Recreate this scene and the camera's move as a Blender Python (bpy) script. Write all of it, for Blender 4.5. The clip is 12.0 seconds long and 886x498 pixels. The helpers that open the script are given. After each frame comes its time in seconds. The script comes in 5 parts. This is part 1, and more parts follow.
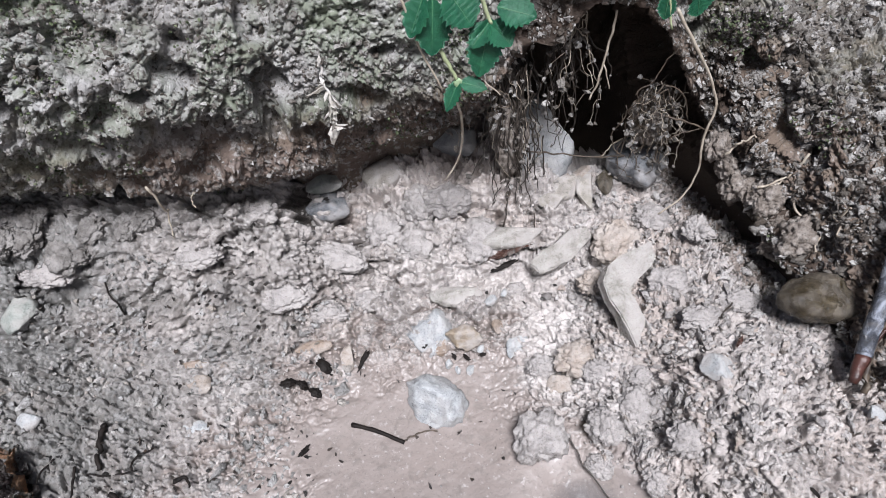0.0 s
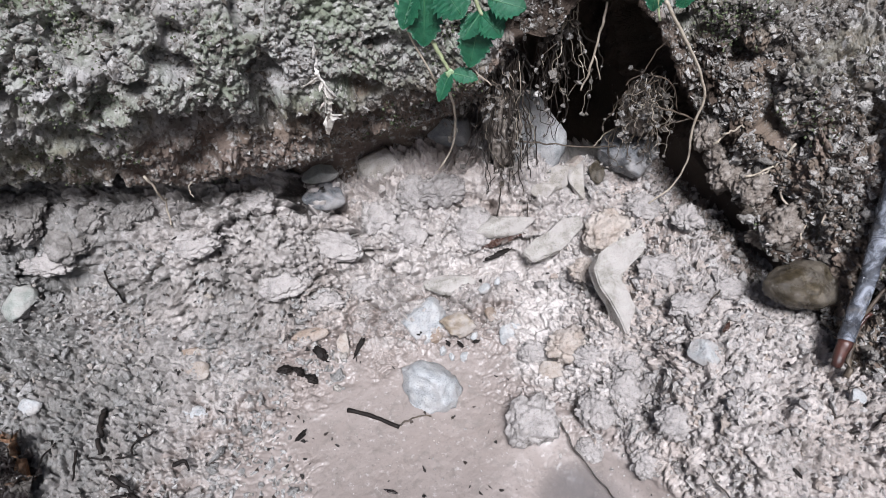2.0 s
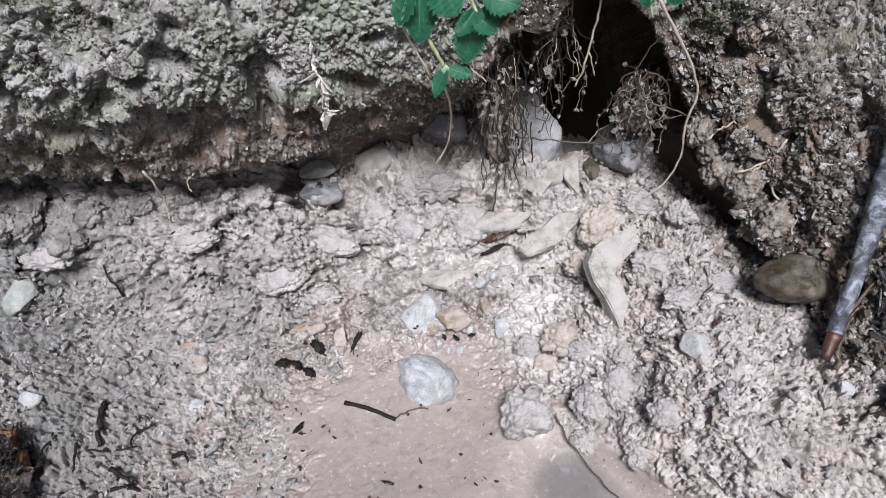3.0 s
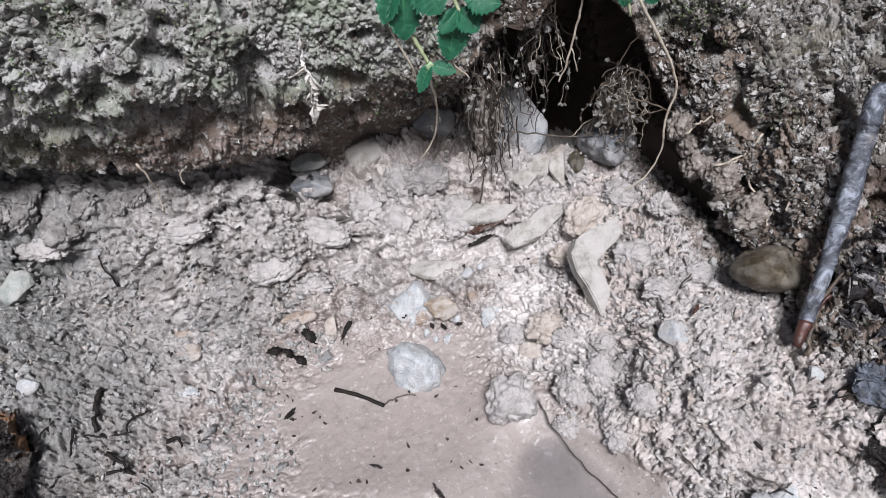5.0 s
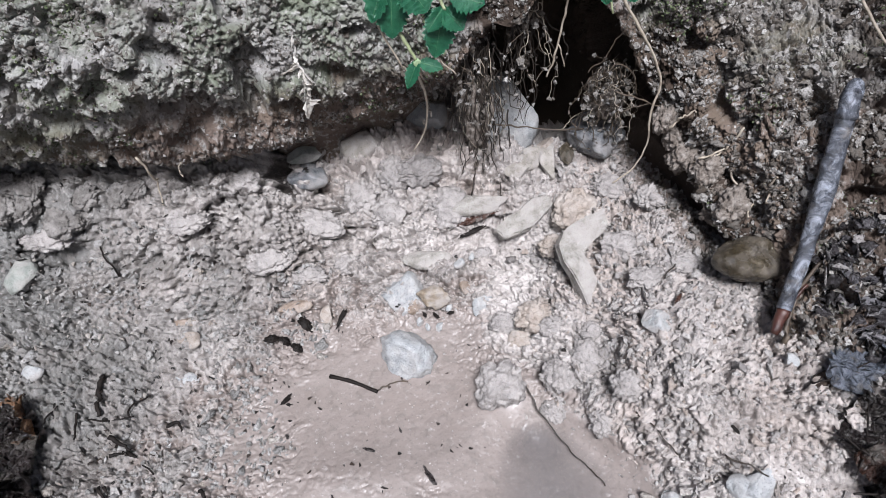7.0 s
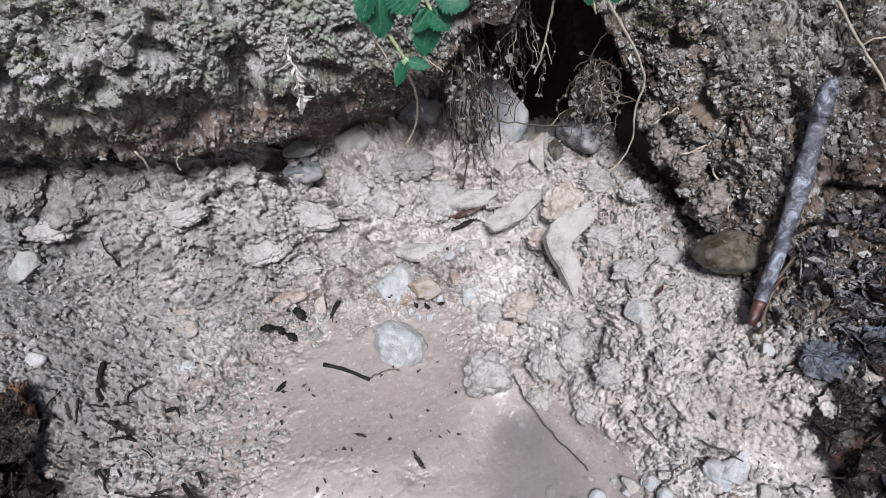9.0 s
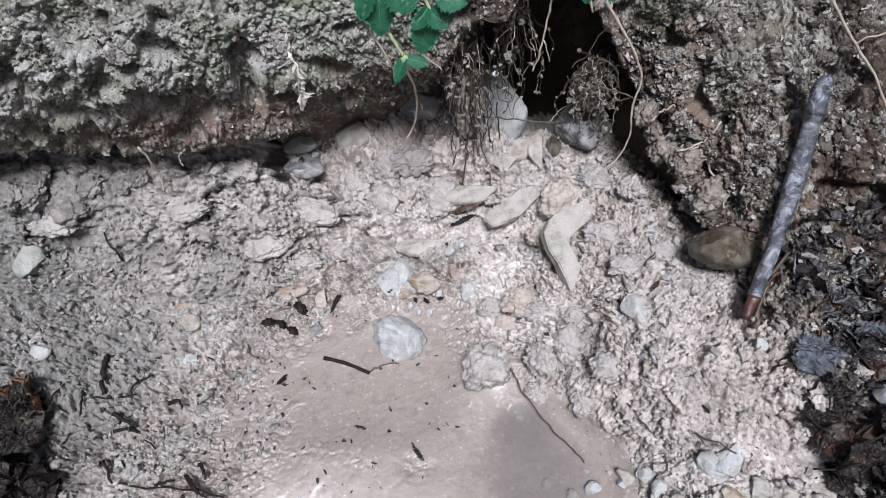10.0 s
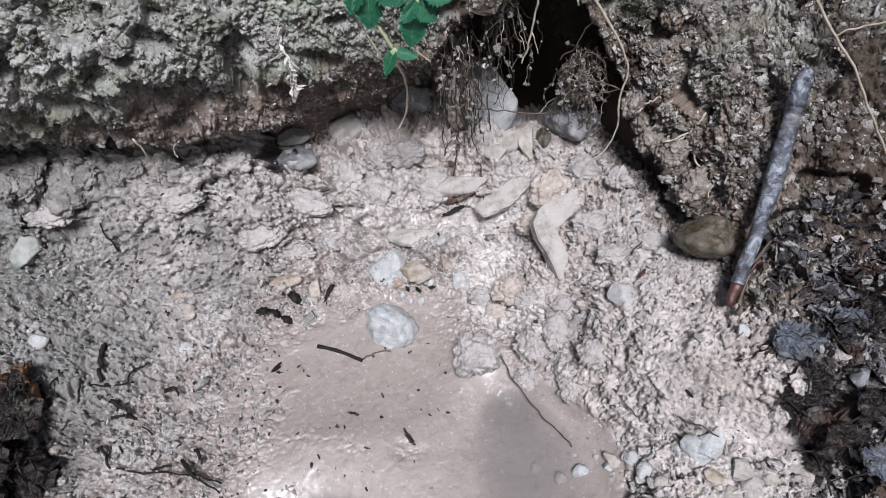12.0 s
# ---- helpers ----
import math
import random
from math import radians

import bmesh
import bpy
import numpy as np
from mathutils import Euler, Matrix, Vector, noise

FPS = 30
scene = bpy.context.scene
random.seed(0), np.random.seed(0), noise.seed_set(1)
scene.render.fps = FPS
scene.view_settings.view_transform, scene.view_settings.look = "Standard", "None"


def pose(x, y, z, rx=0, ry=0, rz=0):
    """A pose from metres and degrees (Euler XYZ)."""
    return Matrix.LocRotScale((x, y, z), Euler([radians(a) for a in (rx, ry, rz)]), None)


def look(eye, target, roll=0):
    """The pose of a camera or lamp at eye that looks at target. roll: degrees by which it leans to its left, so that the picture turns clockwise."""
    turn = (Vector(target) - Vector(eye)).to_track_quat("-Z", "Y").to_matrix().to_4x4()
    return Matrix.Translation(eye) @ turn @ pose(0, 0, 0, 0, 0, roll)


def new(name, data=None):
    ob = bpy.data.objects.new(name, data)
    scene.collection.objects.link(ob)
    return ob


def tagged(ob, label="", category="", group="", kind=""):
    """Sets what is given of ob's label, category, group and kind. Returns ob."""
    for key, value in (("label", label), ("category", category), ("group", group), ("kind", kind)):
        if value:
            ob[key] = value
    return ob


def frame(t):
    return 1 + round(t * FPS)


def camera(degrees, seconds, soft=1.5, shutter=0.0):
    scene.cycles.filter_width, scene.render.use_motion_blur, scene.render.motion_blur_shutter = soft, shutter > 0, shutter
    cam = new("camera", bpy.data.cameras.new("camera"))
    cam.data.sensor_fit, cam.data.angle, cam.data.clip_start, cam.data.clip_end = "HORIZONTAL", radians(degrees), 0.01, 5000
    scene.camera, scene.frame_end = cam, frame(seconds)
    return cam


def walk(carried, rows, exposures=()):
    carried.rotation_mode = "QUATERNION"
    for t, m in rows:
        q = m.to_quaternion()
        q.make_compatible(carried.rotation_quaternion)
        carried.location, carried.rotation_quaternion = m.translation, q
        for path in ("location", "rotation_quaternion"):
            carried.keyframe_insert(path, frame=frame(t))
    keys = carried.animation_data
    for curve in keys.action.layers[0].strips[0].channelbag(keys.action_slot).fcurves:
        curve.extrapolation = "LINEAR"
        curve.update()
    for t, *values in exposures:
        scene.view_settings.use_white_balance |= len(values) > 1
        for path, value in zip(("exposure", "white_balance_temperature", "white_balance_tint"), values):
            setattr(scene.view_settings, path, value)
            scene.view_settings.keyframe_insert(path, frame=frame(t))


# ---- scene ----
cam = camera(69.62, 12.0, soft=0.6)
PATH = [
    (0, (0.0456, -0.3193, 0.4348), (-0.0033, 0.3852, -0.2732), -6.74),
    (0.5, (0.0470, -0.3211, 0.4360), (-0.0011, 0.3822, -0.2733), -6.73),
    (1, (0.0485, -0.3230, 0.4368), (-0.0001, 0.3781, -0.2747), -6.83),
    (1.5, (0.0492, -0.3249, 0.4377), (0.0007, 0.3732, -0.2767), -6.94),
    (2, (0.0491, -0.3271, 0.4385), (0.0021, 0.3686, -0.2784), -6.70),
    (2.5, (0.0492, -0.3295, 0.4397), (0.0044, 0.3642, -0.2791), -6.50),
    (3, (0.0507, -0.3317, 0.4413), (0.0065, 0.3596, -0.2799), -6.52),
    (5, (0.0574, -0.3415, 0.4497), (0.0198, 0.3407, -0.2806), -6.16),
    (5.5, (0.0607, -0.3439, 0.4525), (0.0203, 0.3349, -0.2807), -6.37),
    (6, (0.0638, -0.3468, 0.4544), (0.0203, 0.3303, -0.2801), -6.60),
    (6.5, (0.0658, -0.3493, 0.4568), (0.0218, 0.3255, -0.2800), -6.59),
    (7, (0.0673, -0.3516, 0.4589), (0.0240, 0.3208, -0.2800), -6.55),
    (9, (0.0768, -0.3621, 0.4689), (0.0309, 0.3021, -0.2772), -6.52),
    (9.5, (0.0783, -0.3644, 0.4711), (0.0301, 0.2972, -0.2773), -6.64),
    (10, (0.0792, -0.3667, 0.4731), (0.0304, 0.2927, -0.2772), -6.61),
    (10.5, (0.0803, -0.3689, 0.4747), (0.0317, 0.2879, -0.2778), -6.66),
    (11, (0.0806, -0.3705, 0.4763), (0.0352, 0.2830, -0.2793), -6.49),
    (11.5, (0.0826, -0.3726, 0.4772), (0.0378, 0.2790, -0.2800), -6.48),
    (12, (0.0845, -0.3745, 0.4786), (0.0397, 0.2753, -0.2802), -6.53),
]
walk(cam, [(t, look(eye, target, roll)) for t, eye, target, roll in PATH],
     exposures=[(0, 0.53, 6300, 14.5), (6, 0.48, 6300, 14.5), (12, 0.38, 6280, 14.5)])


# ---- light ----
world = bpy.data.worlds.new("sky")
scene.world = world
world.use_nodes = True
SUN_ELEV, SUN_ROT = radians(59), radians(171)
wn = world.node_tree.nodes
sky = wn.new("ShaderNodeTexSky")
sky.sky_type = "NISHITA"
sky.sun_disc = False
sky.sun_elevation, sky.sun_rotation = SUN_ELEV, SUN_ROT
sky.air_density, sky.dust_density = 1.0, 4.0
wn["Background"].inputs["Strength"].default_value = 0.042
world.node_tree.links.new(sky.outputs[0], wn["Background"].inputs["Color"])
sun_data = bpy.data.lights.new("sun", "SUN")
sun_data.energy, sun_data.angle, sun_data.color = 5.0, radians(16), (0.945, 0.975, 1.0)
sun = new("sun", sun_data)
sun.matrix_world = look((0.25, -1.62, 2.75), (0, 0, 0))


# ---- noise and shape helpers ----
def hash2(i, j, seed):
    h = (i.astype(np.int64) * 374761393 + j.astype(np.int64) * 668265263 + seed * 2147483647) & 0xFFFFFFFF
    h = ((h ^ (h >> 13)) * 1274126177) & 0xFFFFFFFF
    h = ((h ^ (h >> 16)) * 2246822519) & 0xFFFFFFFF
    return ((h ^ (h >> 15)) & 0xFFFFFF) / float(0x1000000)


def vnoise(x, y, seed=0):
    """Smooth value noise, 0 to 1."""
    i, j = np.floor(x), np.floor(y)
    u, v = x - i, y - j
    u, v = u * u * (3 - 2 * u), v * v * (3 - 2 * v)
    a, b = hash2(i, j, seed), hash2(i + 1, j, seed)
    c, d = hash2(i, j + 1, seed), hash2(i + 1, j + 1, seed)
    return (a * (1 - u) + b * u) * (1 - v) + (c * (1 - u) + d * u) * v


def fbm(x, y, octaves=4, seed=0):
    total, amp, norm = 0.0, 1.0, 0.0
    for k in range(octaves):
        total = total + amp * vnoise(x * 2**k + 17.3 * k, y * 2**k - 9.1 * k, seed + k)
        norm += amp
        amp *= 0.5
    return total / norm


def cells(x, y, seed=0):
    """Distance to the nearest and second nearest feature point, and the nearest one's own number."""
    i, j = np.floor(x), np.floor(y)
    f1, f2, own = np.full(np.shape(x), 9.0), np.full(np.shape(x), 9.0), np.zeros(np.shape(x))
    for di in (-1, 0, 1):
        for dj in (-1, 0, 1):
            ci, cj = i + di, j + dj
            px, py = ci + hash2(ci, cj, seed), cj + hash2(ci, cj, seed + 7)
            d = np.hypot(x - px, y - py)
            near = d < f1
            f2 = np.where(near, f1, np.minimum(f2, d))
            own = np.where(near, hash2(ci, cj, seed + 13), own)
            f1 = np.where(near, d, f1)
    return f1, f2, own


def lumps(x, y, size, seed=0):
    """Rounded crumbs of about that size, each with a height of its own, 0 to 1."""
    f1, f2, own = cells(x / size, y / size, seed)
    edge = np.clip((f2 - f1) * 2.6, 0, 1)
    return np.sqrt(edge) * (0.35 + 0.65 * own)


def plates3(p, size, seed=0, tilt=0.9, crack=5.0):
    """Flakes as plates(), in space."""
    p = p / size
    i = np.floor(p)
    f1, f2, high = np.full(len(p), 9.0), np.full(len(p), 9.0), np.zeros(len(p))
    for c in range(27):
        q = i + np.array([c % 3 - 1, c // 3 % 3 - 1, c // 9 - 1])
        h = hash3(q[:, 0], q[:, 1], q[:, 2], seed)
        off = p - q - np.stack([h, (h * 61.7) % 1.0, (h * 257.3) % 1.0], -1)
        d = (np.abs(off) ** 1.5).sum(-1)
        n = np.stack([(h * 37.3) % 1.0, (h * 173.9) % 1.0, (h * 719.3) % 1.0], -1) - 0.5
        near_one = d < f1
        f2 = np.where(near_one, f1, np.minimum(f2, d))
        high = np.where(near_one, 0.7 * ((h * 911.1) % 1.0) + 2 * tilt * (off * n).sum(-1), high)
        f1 = np.where(near_one, d, f1)
    return high - 0.8 * np.clip(1 - (f2 - f1) * crack, 0, 1)


def hash3(i, j, k, seed):
    return hash2(i + 1013 * k, j - 709 * k, seed)


def vnoise3(p, seed=0):
    i = np.floor(p)
    u = p - i
    u = u * u * (3 - 2 * u)
    total = 0.0
    for c in range(8):
        d = np.array([c & 1, c >> 1 & 1, c >> 2 & 1])
        w = np.prod(np.where(d, u, 1 - u), axis=-1)
        q = i + d
        total = total + w * hash3(q[:, 0], q[:, 1], q[:, 2], seed)
    return total


def fbm3(p, octaves=3, seed=0):
    total, amp, norm = 0.0, 1.0, 0.0
    for k in range(octaves):
        total = total + amp * vnoise3(p * 2**k + 5.7 * k, seed + k)
        norm += amp
        amp *= 0.5
    return total / norm


def lumps3(p, size, seed=0):
    """Rounded crumbs as lumps(), in space."""
    p = p / size
    i = np.floor(p)
    f1, f2, own = np.full(len(p), 9.0), np.full(len(p), 9.0), np.zeros(len(p))
    for c in range(27):
        q = i + np.array([c % 3 - 1, c // 3 % 3 - 1, c // 9 - 1])
        h = hash3(q[:, 0], q[:, 1], q[:, 2], seed)
        f = q + np.stack([h, (h * 61.7) % 1.0, (h * 257.3) % 1.0], -1)
        d = np.sqrt(((p - f) ** 2).sum(-1))
        near_one = d < f1
        f2 = np.where(near_one, f1, np.minimum(f2, d))
        own = np.where(near_one, (h * 911.1) % 1.0, own)
        f1 = np.where(near_one, d, f1)
    return np.sqrt(np.clip((f2 - f1) * 2.6, 0, 1)) * (0.3 + 0.7 * own)


def billow(x, y, size, octaves=2, seed=0):
    """Soft lumps with sharp creases between them, 0 to 1."""
    total, amp, norm = 0.0, 1.0, 0.0
    for k in range(octaves):
        f = 2**k / size
        total = total + amp * np.abs(2 * vnoise(x * f + 3.1 * k, y * f + 7.7 * k, seed + k) - 1) ** 0.8
        norm += amp
        amp *= 0.5
    return total / norm


def billow3(p, size, octaves=2, seed=0):
    total, amp, norm = 0.0, 1.0, 0.0
    for k in range(octaves):
        total = total + amp * np.abs(2 * vnoise3(p * 2**k / size + 3.1 * k, seed + k) - 1) ** 0.8
        norm += amp
        amp *= 0.5
    return total / norm


def step(a, b, x):
    t = np.clip((x - a) / (b - a), 0, 1)
    return t * t * (3 - 2 * t)


def curve(xs, ys, x):
    """A smooth curve through the stations, level beyond its ends."""
    xs, ys = np.asarray(xs, float), np.asarray(ys, float)
    m = np.gradient(ys, xs)
    x = np.clip(x, xs[0], xs[-1])
    k = np.clip(np.searchsorted(xs, x) - 1, 0, len(xs) - 2)
    h = xs[k + 1] - xs[k]
    t = (x - xs[k]) / h
    return ((2 * t**3 - 3 * t**2 + 1) * ys[k] + (t**3 - 2 * t**2 + t) * h * m[k]
            + (3 * t**2 - 2 * t**3) * ys[k + 1] + (t**3 - t**2) * h * m[k + 1])


def softmax2(a, b, k):
    return 0.5 * (a + b + np.sqrt((a - b) ** 2 + k * k))


def hump(x, y, cx, cy, rx, ry, h):
    return h * np.exp(-(((x - cx) / rx) ** 2) - ((y - cy) / ry) ** 2)


# ---- the lie of the land ----
def ground_base(x, y):
    rise = curve([-30, -0.6, -0.32, -0.24, -0.18, -0.12, -0.07, -0.03, 0.0, 0.055, 0.08, 0.125, 0.2, 0.3],
                 [-0.1, -0.02, -0.006, -0.002, 0.000, 0.001, 0.003, 0.009, 0.019, 0.048, 0.066, 0.092, 0.105, 0.11], y)
    left = curve([-0.6, -0.35, -0.29, -0.23, -0.18, -0.13, -0.08],
                 [0.085, 0.06, 0.048, 0.032, 0.022, 0.010, 0.0], x) * (0.35 + 0.65 * step(-0.26, -0.13, y))
    steep = step(-0.04, -0.13, x) * step(-0.03, 0.05, y) * 0.036 + step(-0.12, -0.18, x) * step(-0.02, 0.03, y) * 0.008
    right = curve([0.02, 0.06, 0.09, 0.13, 0.165, 0.2, 0.25, 0.31, 0.4, 0.7],
                  [-0.02, 0.002, 0.020, 0.038, 0.060, 0.074, 0.076, 0.084, 0.088, 0.09], x)
    front = curve([0.03, 0.06, 0.095, 0.135, 0.17, 0.205, 0.25, 0.30, 0.36],
                  [-0.13, -0.12, -0.108, -0.118, -0.140, -0.165, -0.178, -0.20, -0.28], x)
    foot = curve([0.05, 0.13, 0.17, 0.2, 0.26, 0.34], [-0.3, -0.3, 0.0, 0.30, 0.36, 0.5], x)
    right = right * (foot + (1 - foot) * step(-0.035, 0.035, y - front))
    z = softmax2(rise + left + steep, right, 0.012) - 0.002
    z = z + hump(x, y, 0.075, 0.055, 0.035, 0.025, -0.020)      # washed-out hollow among the slabs
    z = z + hump(x, y, 0.165, -0.075, 0.014, 0.03, -0.022)      # pit in the crumbly mound
    z = z + hump(x, y, 0.112, -0.172, 0.046 + 0.3 * np.maximum(0, x - 0.110), 0.062, -0.014)     # bottom of the pool
    z = z + hump(x, y, 0.110, -0.130, 0.020, 0.016, -0.007)
    z = z + hump(x, y, -0.040, -0.245, 0.065, 0.046, -0.036)     # second pool
    z = z - 0.085 * np.exp(-(((x - 0.150) / 0.050) ** 2)) * step(0.110, 0.165, y)         # floor of the hole under the bank
    z = z + hump(x, y, -0.0965, 0.095, 0.0110, 0.020, -0.034)     # small burrow under the bank
    z = z + hump(x, y, -0.284, 0.0150, 0.018, 0.009, -0.045)     # dark gap under flaky clods
    z = z + hump(x, y, -0.255, 0.026, 0.010, 0.008, -0.018)
    z = z + hump(x, y, 0.24, -0.215, 0.045, 0.03, 0.010)
    return z


def flakes(x, y, size, seed=0, tilt=0.8, width=0.12):
    """Torn flakes of about that size: each one's own tipped height, and how near its cracked edge a place is, 0 to 1."""
    u = x + size * (0.55 * (fbm(x * 1.1 / size, y * 1.1 / size, 2, seed + 31) - 0.5) + 0.22 * (vnoise(x * 5 / size, y * 5 / size, seed + 32) - 0.5))
    v = y + size * (0.55 * (fbm(x * 1.1 / size, y * 1.1 / size, 2, seed + 33) - 0.5) + 0.22 * (vnoise(x * 5 / size, y * 5 / size, seed + 34) - 0.5))
    u, v = u / size, v * 1.08 / size
    i, j = np.floor(u), np.floor(v)
    f1, f2, high = np.full(np.shape(x), 9.0), np.full(np.shape(x), 9.0), np.zeros(np.shape(x))
    for di in (-1, 0, 1):
        for dj in (-1, 0, 1):
            ci, cj = i + di, j + dj
            dx, dy = u - ci - hash2(ci, cj, seed), v - cj - hash2(ci, cj, seed + 7)
            d = np.hypot(dx, dy)
            a = 6.283 * hash2(ci, cj, seed + 19)
            near = d < f1
            f2 = np.where(near, f1, np.minimum(f2, d))
            high = np.where(near, hash2(ci, cj, seed + 13) - 0.5 + tilt * (dx * np.cos(a) + dy * np.sin(a)), high)
            f1 = np.where(near, d, f1)
    gap = np.sqrt(np.clip(1 - (f2 - f1) / width, 0, 1))
    return high, gap


def ground_relief(x, y):
    """How far the crumbs and creases stand out of the smooth lie of the land."""
    z = ground_base(x, y)
    near = step(1.2, 0.5, np.abs(x)) * step(-1.2, -0.5, y)
    # noise runs along the slope, so that steep faces are not drawn out
    x, y, level = x + 0.3 * z, y + 0.7 * z, y
    edge = fbm(x * 35, y * 35, 3, 15) - 0.5
    flat = step(0.017, 0.004, z + 0.012 * edge) * step(-0.15, -0.06, x + 0.10 * edge)
    smooth_bed = np.exp(-((x - 0.285) / 0.040) ** 2 - ((level + 0.195 + 0.5 * (x - 0.285)) / 0.012) ** 2)      # silt washed smooth below the litter
    smooth_bed = np.maximum(smooth_bed, np.exp(-((x - 0.270) / 0.020) ** 2 - ((level - -0.059) / 0.020) ** 2))
    washed = np.maximum.reduce([np.exp(-((x - cx) / rx) ** 2 - ((level - cy) / ry) ** 2)
                                for cx, cy, rx, ry in ((-0.093, 0.095, 0.022, 0.022), (-0.310, 0.050, 0.110, 0.035), (-0.040, -0.200, 0.090, 0.060), (-0.105, -0.135, 0.040, 0.045), (0.100, 0.045, 0.045, 0.020), (0.105, 0.005, 0.022, 0.016), (0.075, -0.045, 0.035, 0.022))])
    crumbly = step(0.10, 0.16, x + 0.05 * edge)
    loose = crumbly * (0.30 + 0.70 * step(0.40, 0.56, fbm(x * 26, y * 26, 2, 69)))
    upper = step(-0.05, 0.03, level) * (1 - crumbly)
    lefty = step(-0.10, -0.18, x + 0.06 * edge) * step(0.04, -0.02, level)
    clay = (1 - crumbly) * (1 - 0.35 * lefty)
    soft = fbm(x * 22, y * 22, 3, 21)
    broken = step(0.24, 0.46, soft + 0.12 * upper)
    d = 0.020 * (fbm(x * 24, y * 24, 3, 5) - 0.5)
    # big clods, flakes and crumbs, each with breaks between them
    h, gap = flakes(x, y, 0.032, 33, 0.8, 0.09)
    d = d + (0.30 + 0.70 * upper) * clay * (0.012 * h - 0.014 * gap * step(0.40, 0.55, fbm(x * 40, y * 40, 2, 35)))
    h, gap = flakes(x, y, 0.0165, 41, 0.9, 0.13)
    d = d + clay * (0.35 + 0.65 * broken) * (0.0062 * h - 0.0072 * gap * step(0.32, 0.50, fbm(x * 75, y * 75, 2, 45)))
    h, gap = flakes(x, y, 0.0082, 43, 0.9, 0.20)
    d = d + (0.30 + 0.70 * np.maximum(broken, lefty)) * (1 - 0.45 * crumbly - 0.4 * (crumbly - loose)) * (0.0040 * h - (0.0044 + 0.0006 * lefty) * gap * step(0.30, 0.50, fbm(x * 150, y * 150, 2, 47) + 0.12 * np.maximum(lefty, crumbly)))
    h, gap = flakes(x, y, 0.0044, 49, 0.8, 0.3)
    d = d + (0.25 + 0.75 * np.maximum(broken, np.maximum(lefty, crumbly))) * (0.0024 * h - 0.0027 * gap)
    # granular earth of the mound, caked smoother in places
    h, gap = flakes(x, y, 0.0200, 63, 0.6, 0.16)
    d = d + crumbly * (0.012 * (billow(x, y, 0.045, 2, 61) - 0.35) + 0.0070 * h - 0.0038 * gap)
    h, gap = flakes(x, y, 0.0095, 65, 0.6, 0.22)
    d = d + loose * (0.0036 * h - 0.0028 * gap) + 0.0030 * np.maximum(loose, 0.5 * lefty) * (fbm(x * 330, y * 330, 2, 75) - 0.5)
    rough = (1 - 0.97 * flat) * (1 - 0.85 * smooth_bed) * (1 - 0.72 * washed)
    return near * (rough * d + 0.0006 * (fbm(x * 160, y * 160, 3, 81) - 0.5) + 0.0020 * flat * (fbm(x * 30, y * 38, 3, 85) - 0.5))


def ground_normal(x, y):
    e = 0.006
    n = np.stack([ground_base(x - e, y) - ground_base(x + e, y), ground_base(x, y - e) - ground_base(x, y + e), np.full(np.shape(x), 2 * e)], -1)
    return n / np.linalg.norm(n, axis=-1, keepdims=True)


def ground_height(x, y):
    x, y = np.asarray(x, float), np.asarray(y, float)
    return ground_base(x, y) + ground_relief(x, y) * ground_normal(x, y)[..., 2]


BX = [-0.45, -0.27, -0.20, -0.15, -0.09, -0.03, 0.03, 0.08, 0.13, 0.175, 0.212, 0.255, 0.28, 0.30, 0.34, 0.50]
LIP_Y = [-0.03, 0.028, 0.045, 0.052, 0.062, 0.085, 0.085, 0.080, 0.062, 0.064, 0.060, 0.012, -0.065, -0.15, -0.24, -0.35]
LIP_Z = [0.175, 0.170, 0.151, 0.144, 0.142, 0.150, 0.156, 0.190, 0.250, 0.236, 0.170, 0.108, 0.085, 0.062, 0.05, 0.05]
MID_Y = [-0.05, -0.016, -0.010, 0.002, 0.020, 0.040, 0.050, 0.058, 0.052, 0.056, 0.058, 0.028, -0.020, -0.050, -0.080, -0.15]
MID_Z = [0.26, 0.255, 0.250, 0.242, 0.232, 0.228, 0.235, 0.245, 0.270, 0.264, 0.220, 0.160, 0.145, 0.132, 0.118, 0.11]
TOP_Y = [-0.05, -0.008, 0.008, 0.022, 0.042, 0.058, 0.060, 0.060, 0.055, 0.055, 0.055, 0.050, 0.047, 0.047, 0.025, 0.0]
TOP_Z = [0.33, 0.325, 0.322, 0.318, 0.310, 0.305, 0.300, 0.300, 0.300, 0.300, 0.280, 0.235, 0.222, 0.222, 0.230, 0.23]
DEPTH = [0.06, 0.07, 0.075, 0.07, 0.045, 0.040, 0.060, 0.12, 0.17, 0.13, 0.050, 0.015, 0.012, 0.02, 0.02, 0.02]


